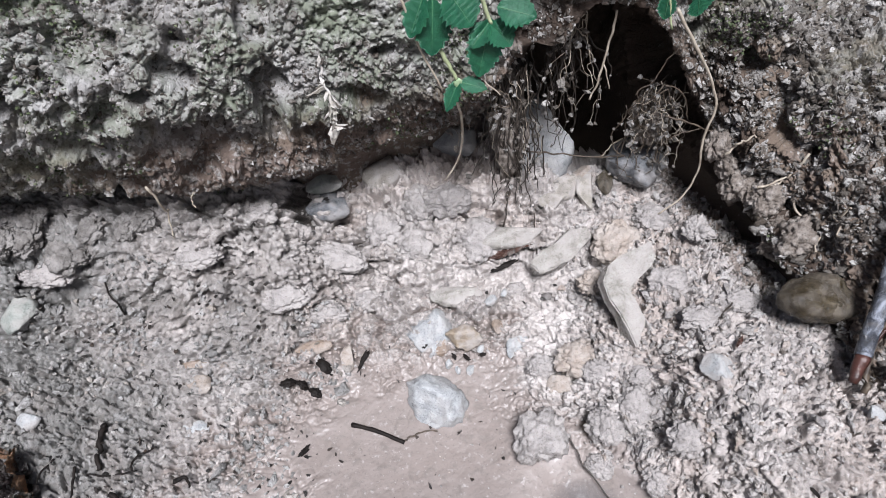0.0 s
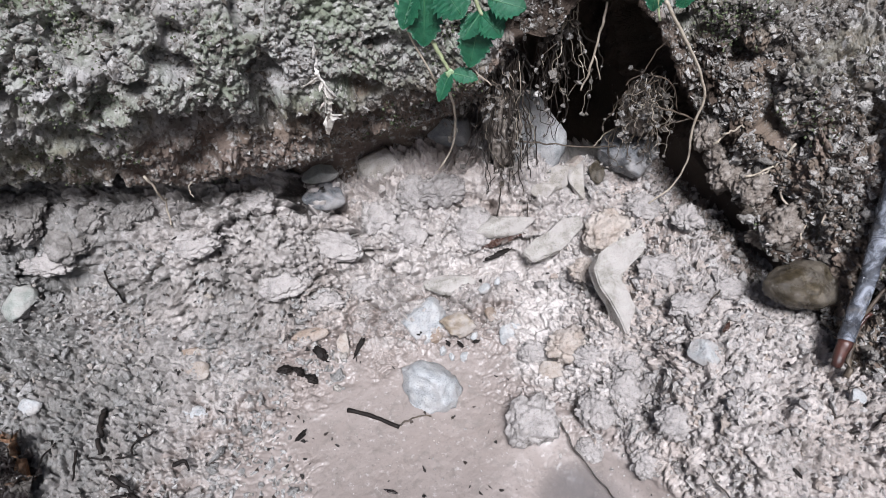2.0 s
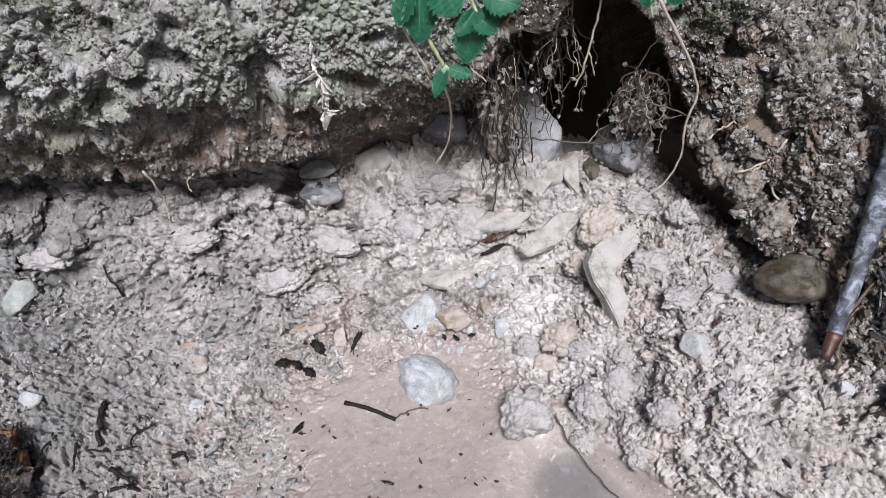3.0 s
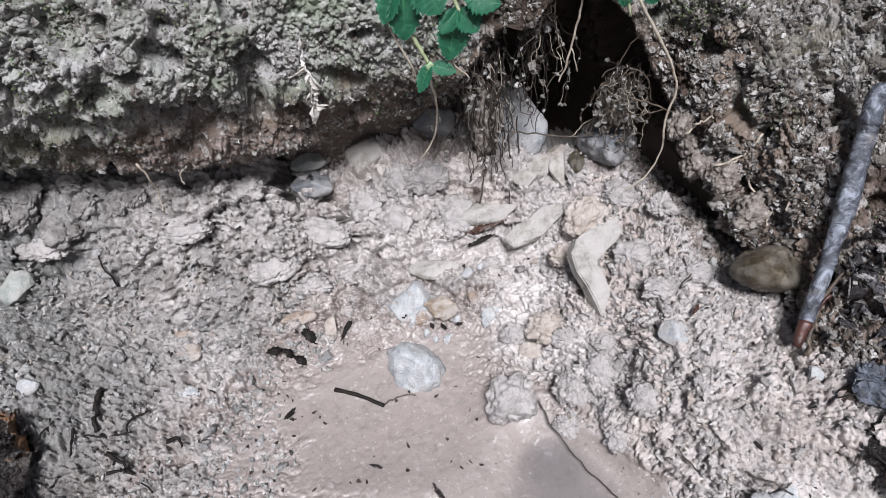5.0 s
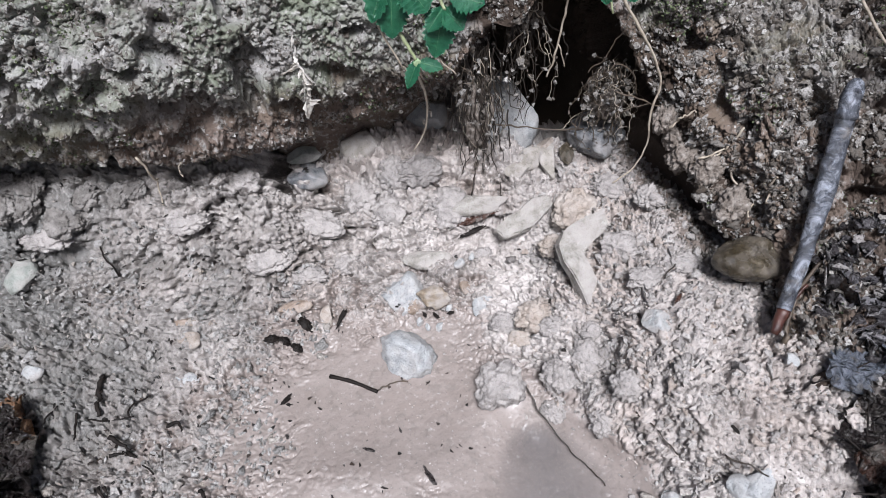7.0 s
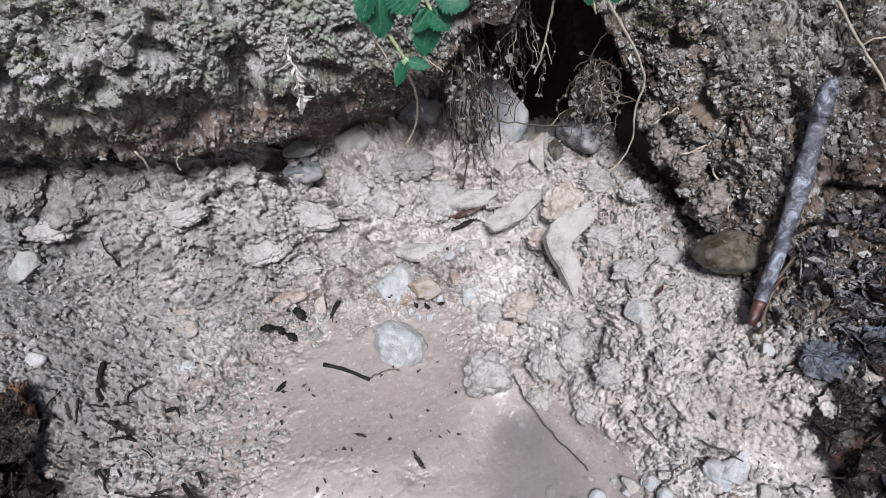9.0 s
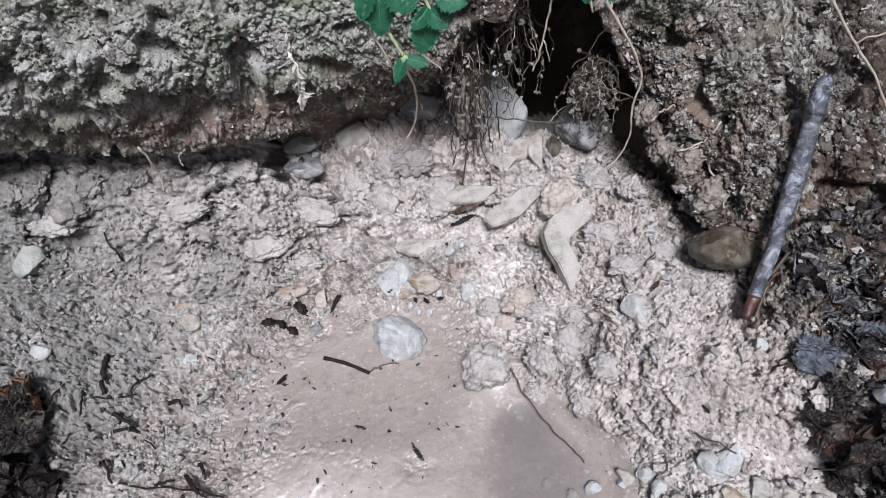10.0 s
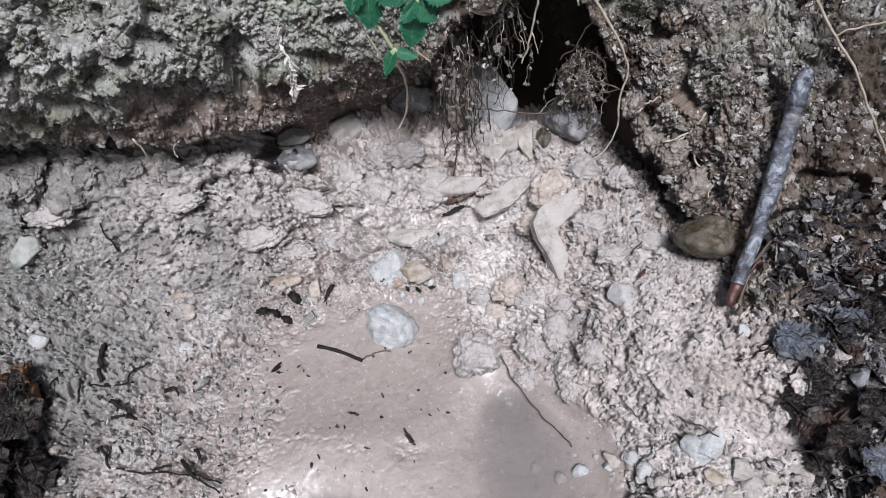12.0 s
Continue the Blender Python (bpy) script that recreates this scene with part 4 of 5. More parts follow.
stone("flat grey stone with a dark pit below the bank", -0.0740, 0.0880, 0.0390, 0.0261, 0.0190, -5, GREY_DARK, 149, 5, 40, 0, 0.45)
stone("beige block of stone below the bank edge", -0.0292, 0.1200, 0.0348, 0.0327, 0.0229, 35, BEIGE, 156, 7, 35)
stone("shaded grey stone deep under the bank", 0.0343, 0.1435, 0.0394, 0.0288, 0.0201, 0, GREY, 163, 6, 35)
stone("tall pale grey slab at the back of the hole", 0.1062, 0.1340, 0.0804, 0.0670, 0.0268, 75, GREY, 177, 6, 55, 0, 0, 0.1001)
stone("upright beige pebble among small stones", 0.1441, 0.0978, 0.0358, 0.0179, 0.0143, 82, BEIGE, 170, 6, 35, 0, 0.35)
stone("angular beige pebble in the hole mouth", 0.1264, 0.0998, 0.0285, 0.0222, 0.0155, 20, BEIGE, 177, 7, 35, 0, 0.3)
stone("small flat beige pebble in clay", 0.1152, 0.0905, 0.0252, 0.0147, 0.0103, 5, BEIGE, 184, 7)
stone("small tan pebble at the hole mouth", 0.1431, 0.1132, 0.0170, 0.0138, 0.0110, 30, PINK, 191, 6, 30, 0, 0.3)
stone("small brown pebble in shadow", 0.1602, 0.1028, 0.0138, 0.0234, 0.0110, 0, BROWN, 198, 5, 30, 0, 0.3)
stone("whitish flat flake of stone pressed in clay", 0.0272, 0.0297, 0.0454, 0.0192, 0.0115, -4, SLATE, 205, 6)
stone("small white-grey pebble among clods", 0.0745, -0.0174, 0.0219, 0.0199, 0.0160, 20, WHITE, 212, 6)
stone("ochre crumbling stone in wet clay", 0.0335, -0.0120, 0.0300, 0.0200, 0.0200, 8, OCHRE, 219, 9, 20, 0, 0.35, rough=0.13)
stone("small upright tan pebble beside the blue-grey stone", 0.0145, -0.0130, 0.0190, 0.0120, 0.0120, 70, RUST, 226, 6, 25, 0, 0.4)
stone("small rust-brown pebble set in clay", 0.0596, 0.0009, 0.0099, 0.0129, 0.0079, 0, RUST, 233, 5)
clod("pinkish lump of clay with a pale worn face", 0.1150, -0.0440, 0.0340, 0.0300, 0.0240, 10, 240, 25, 0.3, CLOD_WARM)
stone("ochre-pink stone under the worn one", 0.1024, -0.0576, 0.0202, 0.0184, 0.0129, 50, PINK, 247, 8)
stone("flat rust-brown chip of stone in mud", -0.0919, -0.0069, 0.0322, 0.0121, 0.0072, 8, RUST, 254, 6)
stone("pale upright chip of stone in mud", -0.0640, -0.0174, 0.0241, 0.0131, 0.0092, 75, PINK, 261, 7, 25, 0, 0.3)
stone("small rounded ochre pebble in grey mud", -0.1728, -0.0431, 0.0211, 0.0151, 0.0105, -5, PINK, 268, 4)
stone("thin reddish pebble in grey mud", -0.1825, -0.0227, 0.0291, 0.0083, 0.0066, 0, RUST, 275, 4)
stone("rounded green-grey pebble sunk in mud", -0.3109, -0.0012, 0.0277, 0.0321, 0.0194, 0, GREEN_GREY, 282, 2)
stone("small white oval pebble", -0.2847, -0.0778, 0.0178, 0.0141, 0.0099, 5, WHITE, 289, 1)
stone("small white-grey flat pebble in mud", -0.1731, -0.0769, 0.0237, 0.0148, 0.0089, 5, GREY, 296, 3)
stone("large olive-brown stone at the foot of the bank", 0.2683, -0.0536, 0.0555, 0.0346, 0.0319, -4, BROWN, 979, 4, 20, 0, 0.15, 0.0944, rough=0.09)
stone("small white pebble at the water edge", 0.1935, -0.1873, 0.0173, 0.0109, 0.0076, 0, WHITE, 303, 4)
stone("grey angular stone half in gravel", 0.2434, -0.1934, 0.0276, 0.0222, 0.0156, 40, GREY, 310, 7)
stone("pale beige stone in gravel", 0.2491, -0.2223, 0.0218, 0.0192, 0.0134, 0, BEIGE, 317, 6)
stone("pale flat stone in gravel", 0.2654, -0.2188, 0.0204, 0.0239, 0.0143, 0, SLATE, 324, 6)
stone("pale pebble lying in shallow water", 0.1803, -0.1871, 0.0156, 0.0138, 0.0096, 0, BEIGE, 331, 4)
stone("ochre pebble in gravel", 0.2390, -0.2137, 0.0149, 0.0105, 0.0073, -20, OCHRE, 338, 5)
stone("white rounded pebble at the water edge", 0.1981, -0.2028, 0.0126, 0.0144, 0.0088, 0, WHITE, 345, 3)
stone("pale oval pebble in gravel", 0.2073, -0.2136, 0.0105, 0.0131, 0.0074, 70, BEIGE, 352, 3)
stone("pale stone beside dead leaves", 0.2988, -0.2144, 0.0226, 0.0199, 0.0139, 10, BEIGE, 359, 7)
stone("small tan stone under dead leaves", 0.3117, -0.2122, 0.0152, 0.0125, 0.0087, 0, PINK, 366, 6)
stone("small white chip of stone in wet silt", 0.0190, -0.0277, 0.0085, 0.0064, 0.0060, 71, WHITE, 743, 6, 25, 0, 0.35)
stone("small white chip of stone in wet silt", 0.0263, -0.0316, 0.0070, 0.0053, 0.0049, 86, WHITE, 758, 6, 25, 0, 0.35)
stone("small white chip of stone in wet silt", 0.0366, -0.0323, 0.0090, 0.0067, 0.0063, 53, WHITE, 779, 6, 25, 0, 0.35)
stone("small white chip of stone in wet silt", 0.0451, -0.0169, 0.0080, 0.0060, 0.0056, 75, WHITE, 795, 6, 25, 0, 0.35)
stone("small white chip of stone in wet silt", 0.0557, 0.0219, 0.0120, 0.0090, 0.0084, 14, WHITE, 812, 6, 25, 0, 0.35)
stone("small white chip of stone in wet silt", 0.0677, 0.0276, 0.0080, 0.0060, 0.0056, 85, WHITE, 835, 6, 25, 0, 0.35)
stone("white rounded pebble at the water edge", 0.1932, -0.1891, 0.0133, 0.0109, 0.0093, 175, WHITE, 1135, 5, 20, 0, 0.0)
stone("grey pebble under shallow water", 0.1786, -0.1897, 0.0115, 0.0094, 0.0081, 15, GREY, 1095, 5, 20, 0, 0.0)
stone("small white pebble in gravel", 0.1949, -0.2064, 0.0080, 0.0065, 0.0056, 10, WHITE, 1150, 5, 20, 0, 0.0)
stone("blurred pale pebble under cloudy water", 0.1239, -0.1838, 0.0097, 0.0080, 0.0068, 60, BEIGE, 960, 5, 20, 0, 0.0)
stone("blurred pale pebble under cloudy water", 0.1414, -0.1948, 0.0115, 0.0094, 0.0081, 105, BEIGE, 1005, 5, 20, 0, 0.0)
stone("grey pebble under cloudy water", 0.1565, -0.1907, 0.0133, 0.0109, 0.0093, 20, GREY, 1040, 5, 20, 0, 0.0)
stone("pale beige pebble in gravel", 0.2012, -0.2119, 0.0097, 0.0080, 0.0068, 116, BEIGE, 1172, 5, 20, 0, 0.0)
stone("grey boulder-shaped stone half in gravel", 0.2306, -0.1942, 0.0229, 0.0189, 0.0161, 139, GREY, 1243, 5, 20, 0, 0.0)
stone("ochre pebble in gravel", 0.2387, -0.2130, 0.0124, 0.0101, 0.0087, 54, OCHRE, 1278, 5, 20, 0, 0.0)
stone("pale stone in gravel", 0.2569, -0.2118, 0.0185, 0.0152, 0.0130, 125, SLATE, 1325, 5, 20, 0, 0.0)
stone("grey pebble in gravel", 0.2135, -0.2079, 0.0106, 0.0087, 0.0074, 5, GREY, 1205, 5, 20, 0, 0.0)
stone("pale beige stone in gravel", 0.2758, -0.2164, 0.0150, 0.0123, 0.0105, 120, BEIGE, 1380, 5, 20, 0, 0.0)
stone("small white pebble in gravel", 0.2106, -0.1881, 0.0071, 0.0058, 0.0049, 105, WHITE, 1185, 5, 20, 0, 0.0)
stone("white angular chip on the clay mound", 0.2639, -0.1242, 0.0080, 0.0065, 0.0056, 160, WHITE, 1300, 5, 20, 0, 0.0)
stone("white angular chip on the clay mound", 0.2719, -0.1293, 0.0106, 0.0087, 0.0074, 125, WHITE, 1325, 5, 20, 0, 0.0)
stone("pale stone chip in the litter", 0.3347, -0.1164, 0.0088, 0.0072, 0.0062, 160, BEIGE, 1480, 5, 20, 0, 0.0)
stone("pale stone among dead leaves", 0.3124, -0.1988, 0.0133, 0.0109, 0.0093, 60, BEIGE, 1500, 5, 20, 0, 0.0)
stone("grey stone among dead leaves", 0.3144, -0.1762, 0.0115, 0.0094, 0.0081, 110, GREY, 1490, 5, 20, 0, 0.0)
stone("dark grey stone among dead leaves", 0.3329, -0.1738, 0.0150, 0.0123, 0.0105, 40, GREY_DARK, 1540, 5, 20, 0, 0.0)
clod("round knobbly clod of pale clay by the pool", 0.1282, -0.0975, 0.0295, 0.0286, 0.0243, 0, 373, 20, 0.25)
clod("large wet clod of grey clay at the pool edge", 0.0829, -0.0983, 0.0440, 0.0410, 0.0390, 40, 380, 20, 0.28)
clod("small pale clod touching the water", 0.1221, -0.1143, 0.0233, 0.0180, 0.0126, -20, 387)
clod("round clod below the bank foot", 0.2181, 0.0317, 0.0266, 0.0256, 0.0217, 0, 394, 20, 0.25)
clod("large pinkish clod resting on the slab", 0.1602, 0.0487, 0.0445, 0.0395, 0.0296, 50, 401, 25, 0.3, CLOD_WARM)
clod("small warm clod beside the slab", 0.1366, 0.0186, 0.0234, 0.0224, 0.0180, 0, 408, 25, 0.3, CLOD_WARM)
clod("flat pale clod in the mud", -0.0808, 0.0189, 0.0407, 0.0214, 0.0128, 0, 415)
clod("knobbly clod beside the pit", 0.1494, -0.0882, 0.0273, 0.0370, 0.0191, 0, 422)
clod("large cracked clod of grey-pink clay", 0.0502, 0.0718, 0.0486, 0.0466, 0.0279, 20, 429)
clod("lumpy clod of clay on the slope", -0.0065, 0.0700, 0.0379, 0.0369, 0.0240, 0, 436)
clod("lumpy clod of clay below the bank", -0.0327, 0.0848, 0.0335, 0.0377, 0.0218, 0, 443)
clod("pinkish clod of clay high on the slope", 0.0259, 0.0938, 0.0433, 0.0330, 0.0214, 0, 450)
clod("wide lump of clay below the flat stone", -0.0715, 0.0586, 0.0564, 0.0287, 0.0172, -10, 457)
clod("pale flaky clod over a dark gap", -0.2878, 0.0231, 0.0496, 0.0253, 0.0152, -5, 464, 25, 0.35)
clod("grey flaky clod crowded under the bank lip", -0.3068, 0.0466, 0.0313, 0.0266, 0.0146, 165, 1100, 25, 0.10, CLOD_SHADED)
clod("grey flaky clod crowded under the bank lip", -0.2878, 0.0433, 0.0299, 0.0254, 0.0139, 120, 1101, 25, 0.10, CLOD_SHADED)
clod("grey flaky clod crowded under the bank lip", -0.2502, 0.0421, 0.0272, 0.0231, 0.0127, 30, 1103, 25, 0.10, CLOD_SHADED)
clod("grey flaky clod crowded under the bank lip", -0.2957, 0.0315, 0.0354, 0.0301, 0.0164, 135, 1104, 25, 0.10, CLOD_SHADED)
clod("grey flaky clod crowded under the bank lip", -0.2696, 0.0289, 0.0408, 0.0347, 0.0190, 152, 1105, 25, 0.10, CLOD_SHADED)
clod("grey flaky clod crowded under the bank lip", -0.2261, 0.0467, 0.0204, 0.0173, 0.0095, 95, 1107, 25, 0.10, CLOD_SHADED)
clod("grey flaky clod crowded under the bank lip", -0.2540, 0.0340, 0.0231, 0.0197, 0.0107, 30, 1109, 25, 0.10, CLOD_SHADED)
clod("grey flaky clod crowded under the bank lip", -0.2130, 0.0538, 0.0231, 0.0197, 0.0107, 65, 1111, 25, 0.10, CLOD_SHADED)
clod("grey clod beside a dark gap", -0.3097, 0.0279, 0.0314, 0.0359, 0.0220, 20, 471, 25, 0.35, CLOD_SHADED)
clod("large clod under the overhang", 0.0014, 0.0995, 0.0361, 0.0381, 0.0252, 10, 478)
clod("clod under the bank lip", -0.1234, 0.0682, 0.0286, 0.0225, 0.0157, 0, 485)
clod("flat lump in the pale clay", -0.1092, 0.0215, 0.0446, 0.0298, 0.0149, 10, 492)
clod("small lump in the pale clay", -0.0446, 0.0300, 0.0307, 0.0204, 0.0123, 0, 499)
clod("crumbly clod on the clay mound", 0.1874, -0.0074, 0.0308, 0.0252, 0.0176, 0, 506)
clod("crumbly dark-edged clod at the hole mouth", 0.1930, 0.0645, 0.0367, 0.0275, 0.0193, -20, 513)
clod("small clod among the slabs", 0.0770, 0.0346, 0.0223, 0.0152, 0.0106, 10, 520)
clod("flat lump of pale clay", -0.1726, 0.0332, 0.0435, 0.0259, 0.0129, 0, 527)
clod("wet lump beside small stones", 0.0900, -0.0440, 0.0264, 0.0207, 0.0124, 0, 534)
clod("white crumbly clod beside the slab tip", 0.1287, -0.0583, 0.0246, 0.0200, 0.0150, 0, 541)
clod("crumbly clod at the pit edge", 0.1569, -0.0673, 0.0224, 0.0206, 0.0154, 0, 548)
clod("clod on the mound", 0.1973, -0.0440, 0.0325, 0.0217, 0.0141, 10, 555)
clod("smooth low lump of clay", 0.2335, -0.0307, 0.0371, 0.0232, 0.0104, -20, 562)
clod("knobbly clod on the mound front", 0.1733, -0.1217, 0.0294, 0.0252, 0.0176, 0, 569)
clod("knobbly clod above the pool", 0.1559, -0.1320, 0.0246, 0.0220, 0.0154, 30, 576)

# pale slabs of split stone, standing proud of the clay
def slab_stone(label, outline, m, thick, mat, rough=0.0010):
    """A slab of that outline (metres, in its own plane), with broken, slightly rounded edges."""
    bm = bmesh.new()
    top = [bm.verts.new((px, py, 0.4 * thick)) for px, py in outline]
    low = [bm.verts.new((px * 0.93, py * 0.93, -0.6 * thick)) for px, py in outline]
    bm.faces.new(top)
    bm.faces.new(low[::-1])
    for i in range(len(top)):
        j = (i + 1) % len(top)
        bm.faces.new((top[j], top[i], low[i], low[j]))
    bmesh.ops.triangulate(bm, faces=bm.faces[:])
    bmesh.ops.recalc_face_normals(bm, faces=bm.faces[:])
    bmesh.ops.bevel(bm, geom=[e for e in bm.edges if e.calc_face_angle(0) > 0.6], offset=0.0014, segments=2, affect="EDGES")
    bmesh.ops.subdivide_edges(bm, edges=[e for e in bm.edges if e.calc_length() > 0.006], cuts=3, use_grid_fill=True)
    bmesh.ops.triangulate(bm, faces=bm.faces[:])
    for v in bm.verts:
        v.co += Vector(noise.noise_vector(v.co * 160)) * rough + Vector(noise.noise_vector(v.co * 55)) * 1.4 * rough
    me = bpy.data.meshes.new("slab")
    bm.to_mesh(me)
    bm.free()
    ob = new("stone_slab", me)
    ob.matrix_basis = m
    me.materials.append(mat)
    return tagged(ob, label, "stone", "stones in the clay")


K = 0.00045
slab_stone("pale beige bent slab of stone standing out of clay", [(px * K, py * K) for px, py in [(46, 90), (54, 58), (6, 2), (34, -48), (17, -96), (-42, 10), (-30, 40)]],
           pose(0.1529, -0.0123, 0.0690, 28, 14, 0), 0.016, SLATE, 0.0014)
slab_stone("long pale grey splinter of slab leaning in clay", [(px * K, py * K) for px, py in [(-56, -26), (-35, 0), (20, 38), (52, 46), (60, 28), (18, -14), (-8, -34), (-42, -42)]],
           pose(0.1156, 0.0501, 0.0499, 34, 6, 0), 0.020, SLATE, 0.0020)


# ---- twigs and roots ----
twig("black straight twig lying on smooth mud", [(-0.0562, -0.0714, 0.0028), (-0.0369, -0.0782, 0.0032), (-0.0159, -0.0878, 0.0014)], 0.0018, 0.0015, DARK_TWIG, 579, wobble=0.0001)
scrap("black rotten scrap of wood in mud", (-0.1123, -0.0432, 0.0213), (-0.0995, -0.0395, 0.0177), 0.009, DARK_TWIG, 582)
scrap("black rotten scrap of wood in mud", (-0.0995, -0.0395, 0.0177), (-0.0920, -0.0406, 0.0084), 0.009, DARK_TWIG, 582)
scrap("black rotten scrap of wood in mud", (-0.0920, -0.0406, 0.0084), (-0.0816, -0.0456, 0.0045), 0.009, DARK_TWIG, 582)
twig("black upright piece of rotten wood in grey mud", [(-0.2312, -0.0787, 0.0370), (-0.2302, -0.0934, 0.0359), (-0.2241, -0.1138, 0.0343)], 0.0024, 0.0016, DARK_TWIG, 585, wobble=0.0009, lift=0.001)
twig("thin black rotten twig in grey mud", [(-0.2400, -0.1118, 0.0379), (-0.2379, -0.1197, 0.0373), (-0.2349, -0.1332, 0.0365)], 0.0012, 0.0007, DARK_TWIG, 900, wobble=0.0004, lift=0.0005)
twig("thin black rotten twig in grey mud", [(-0.2027, -0.1128, 0.0302), (-0.2034, -0.1037, 0.0307), (-0.1952, -0.0979, 0.0290), (-0.1915, -0.0951, 0.0284)], 0.0008, 0.0007, DARK_TWIG, 903, wobble=0.0004, lift=0.0005)
twig("thin black rotten twig in grey mud", [(-0.2301, -0.1166, 0.0355), (-0.2170, -0.1175, 0.0328), (-0.1987, -0.1127, 0.0297)], 0.0007, 0.0007, DARK_TWIG, 906, wobble=0.0004, lift=0.0005)
twig("thin black rotten twig in grey mud", [(-0.2110, -0.1306, 0.0315), (-0.2023, -0.1352, 0.0300), (-0.1935, -0.1395, 0.0282)], 0.0019, 0.0007, DARK_TWIG, 909, wobble=0.0004, lift=0.0005)
twig("thin black rotten twig in grey mud", [(-0.1728, -0.1205, 0.0243), (-0.1659, -0.1169, 0.0225), (-0.1613, -0.1237, 0.0214)], 0.0017, 0.0007, DARK_TWIG, 912, wobble=0.0004, lift=0.0005)
twig("thin black rotten twig in grey mud", [(-0.2538, -0.1071, 0.0420), (-0.2590, -0.1166, 0.0431), (-0.2585, -0.1274, 0.0429)], 0.0007, 0.0007, DARK_TWIG, 915, wobble=0.0004, lift=0.0005)
twig("thin black rotten twig in grey mud", [(-0.2055, -0.1665, 0.0276), (-0.2011, -0.1717, 0.0258)], 0.0013, 0.0007, DARK_TWIG, 918, wobble=0.0004, lift=0.0005)
twig("thin black rotten twig in grey mud", [(-0.1646, -0.1830, 0.0191), (-0.1540, -0.1803, 0.0177)], 0.0011, 0.0007, DARK_TWIG, 921, wobble=0.0004, lift=0.0005)
twig("thin black rotten twig in grey mud", [(-0.1385, -0.1681, 0.0164), (-0.1346, -0.1725, 0.0157), (-0.1316, -0.1794, 0.0149)], 0.0016, 0.0007, DARK_TWIG, 924, wobble=0.0004, lift=0.0005)
twig("thin black rotten twig in grey mud", [(-0.1450, -0.1770, 0.0170), (-0.1395, -0.1837, 0.0157), (-0.1143, -0.1939, 0.0127)], 0.0007, 0.0007, DARK_TWIG, 927, wobble=0.0004, lift=0.0005)
twig("thin black rotten twig in grey mud", [(-0.2070, -0.1446, 0.0302), (-0.1976, -0.1430, 0.0289)], 0.0016, 0.0007, DARK_TWIG, 930, wobble=0.0004, lift=0.0005)
twig("thin black rotten twig in grey mud", [(-0.1823, -0.1507, 0.0254), (-0.1724, -0.1571, 0.0230)], 0.0006, 0.0007, DARK_TWIG, 933, wobble=0.0004, lift=0.0005)
twig("thin dark curved rootlet in clay", [(-0.2471, 0.0210, 0.0815), (-0.2363, 0.0053, 0.0804), (-0.2294, 0.0004, 0.0658)], 0.0007, 0.0009, DARK_TWIG, 588)
# a black lump set on the stone in place of its dark pit
scrap("tiny black lump standing for the pit in the grey stone", (-0.0755, 0.0800, 0.1000), (-0.0705, 0.0800, 0.1000), 0.0045, DARK_TWIG, 598)
scrap("dark scrap of rotten wood", (-0.0862, -0.0174, 0.0148), (-0.0751, -0.0286, 0.0076), 0.01, DARK_TWIG, 591)
scrap("dark splinter of wood in clay", (-0.0544, -0.0272, 0.0085), (-0.0451, -0.0134, 0.0166), 0.005, DARK_TWIG, 594)
scrap("small black scrap of bark", (-0.0865, -0.0879, 0.0043), (-0.0938, -0.0974, 0.0060), 0.005, DARK_TWIG, 597)
twig("thin dark rootlet over a clod", [(0.0770, 0.0906, 0.0781), (0.0720, 0.0725, 0.0677), (0.0691, 0.0813, 0.0478)], 0.0007, 0.0009, BLACK_ROOT, 600, name="root", category="root")
twig("thin dark rootlet hanging to the slabs", [(0.0978, 0.0801, 0.0685), (0.0982, 0.0634, 0.0348)], 0.0006, 0.0005, BLACK_ROOT, 603, name="root", category="root")
twig("thin dark twig in grey mud", [(-0.1938, -0.1835, 0.0241), (-0.1758, -0.1847, 0.0194), (-0.1410, -0.1875, 0.0170), (-0.1134, -0.2002, 0.0135)], 0.0008, 0.0006, DARK_TWIG, 606)
scrap("short dark twig in grey mud", (-0.1486, -0.1742, 0.0176), (-0.1338, -0.1901, 0.0172), 0.004, DARK_TWIG, 609)
twig("thin dark rootlet on the clay mound", [(0.1752, -0.1346, 0.0392), (0.1880, -0.1551, 0.0410), (0.1981, -0.1689, 0.0362)], 0.0006, 0.0005, BLACK_ROOT, 612, name="root", category="root")
twig("thin dark rootlet at the mound foot", [(0.2216, -0.1770, 0.0505), (0.2376, -0.1874, 0.0530), (0.2464, -0.1904, 0.0449)], 0.0006, 0.0005, BLACK_ROOT, 615, name="root", category="root")
scrap("small brown leaf scrap on the mud", (-0.0242, -0.1356, 0.0031), (-0.0145, -0.1392, 0.0040), 0.003, LEAF_DARK, 618)
scrap("small brown bark scrap on the mud", (0.0224, -0.1550, 0.0065), (0.0314, -0.1689, 0.0054), 0.0038, LEAF_DARK, 621)
scrap("rotten red-brown piece of wood beside the slabs", (0.0528, 0.0571, 0.0403), (0.0936, 0.0634, 0.0489), 0.011, LEAF_RED, 624)
scrap("black rotten fibre beside the slabs", (0.0568, 0.0483, 0.0330), (0.0836, 0.0580, 0.0374), 0.006, DARK_TWIG, 627)
# the next three are added as the dark slots of the ochre stone
scrap("small black piece among the stones", (0.0217, -0.0195, 0.0149), (0.0255, -0.0243, 0.0135), 0.0036, DARK_TWIG, 748)
scrap("small black piece among the stones", (0.0305, -0.0217, 0.0144), (0.0363, -0.0268, 0.0133), 0.0036, DARK_TWIG, 766)
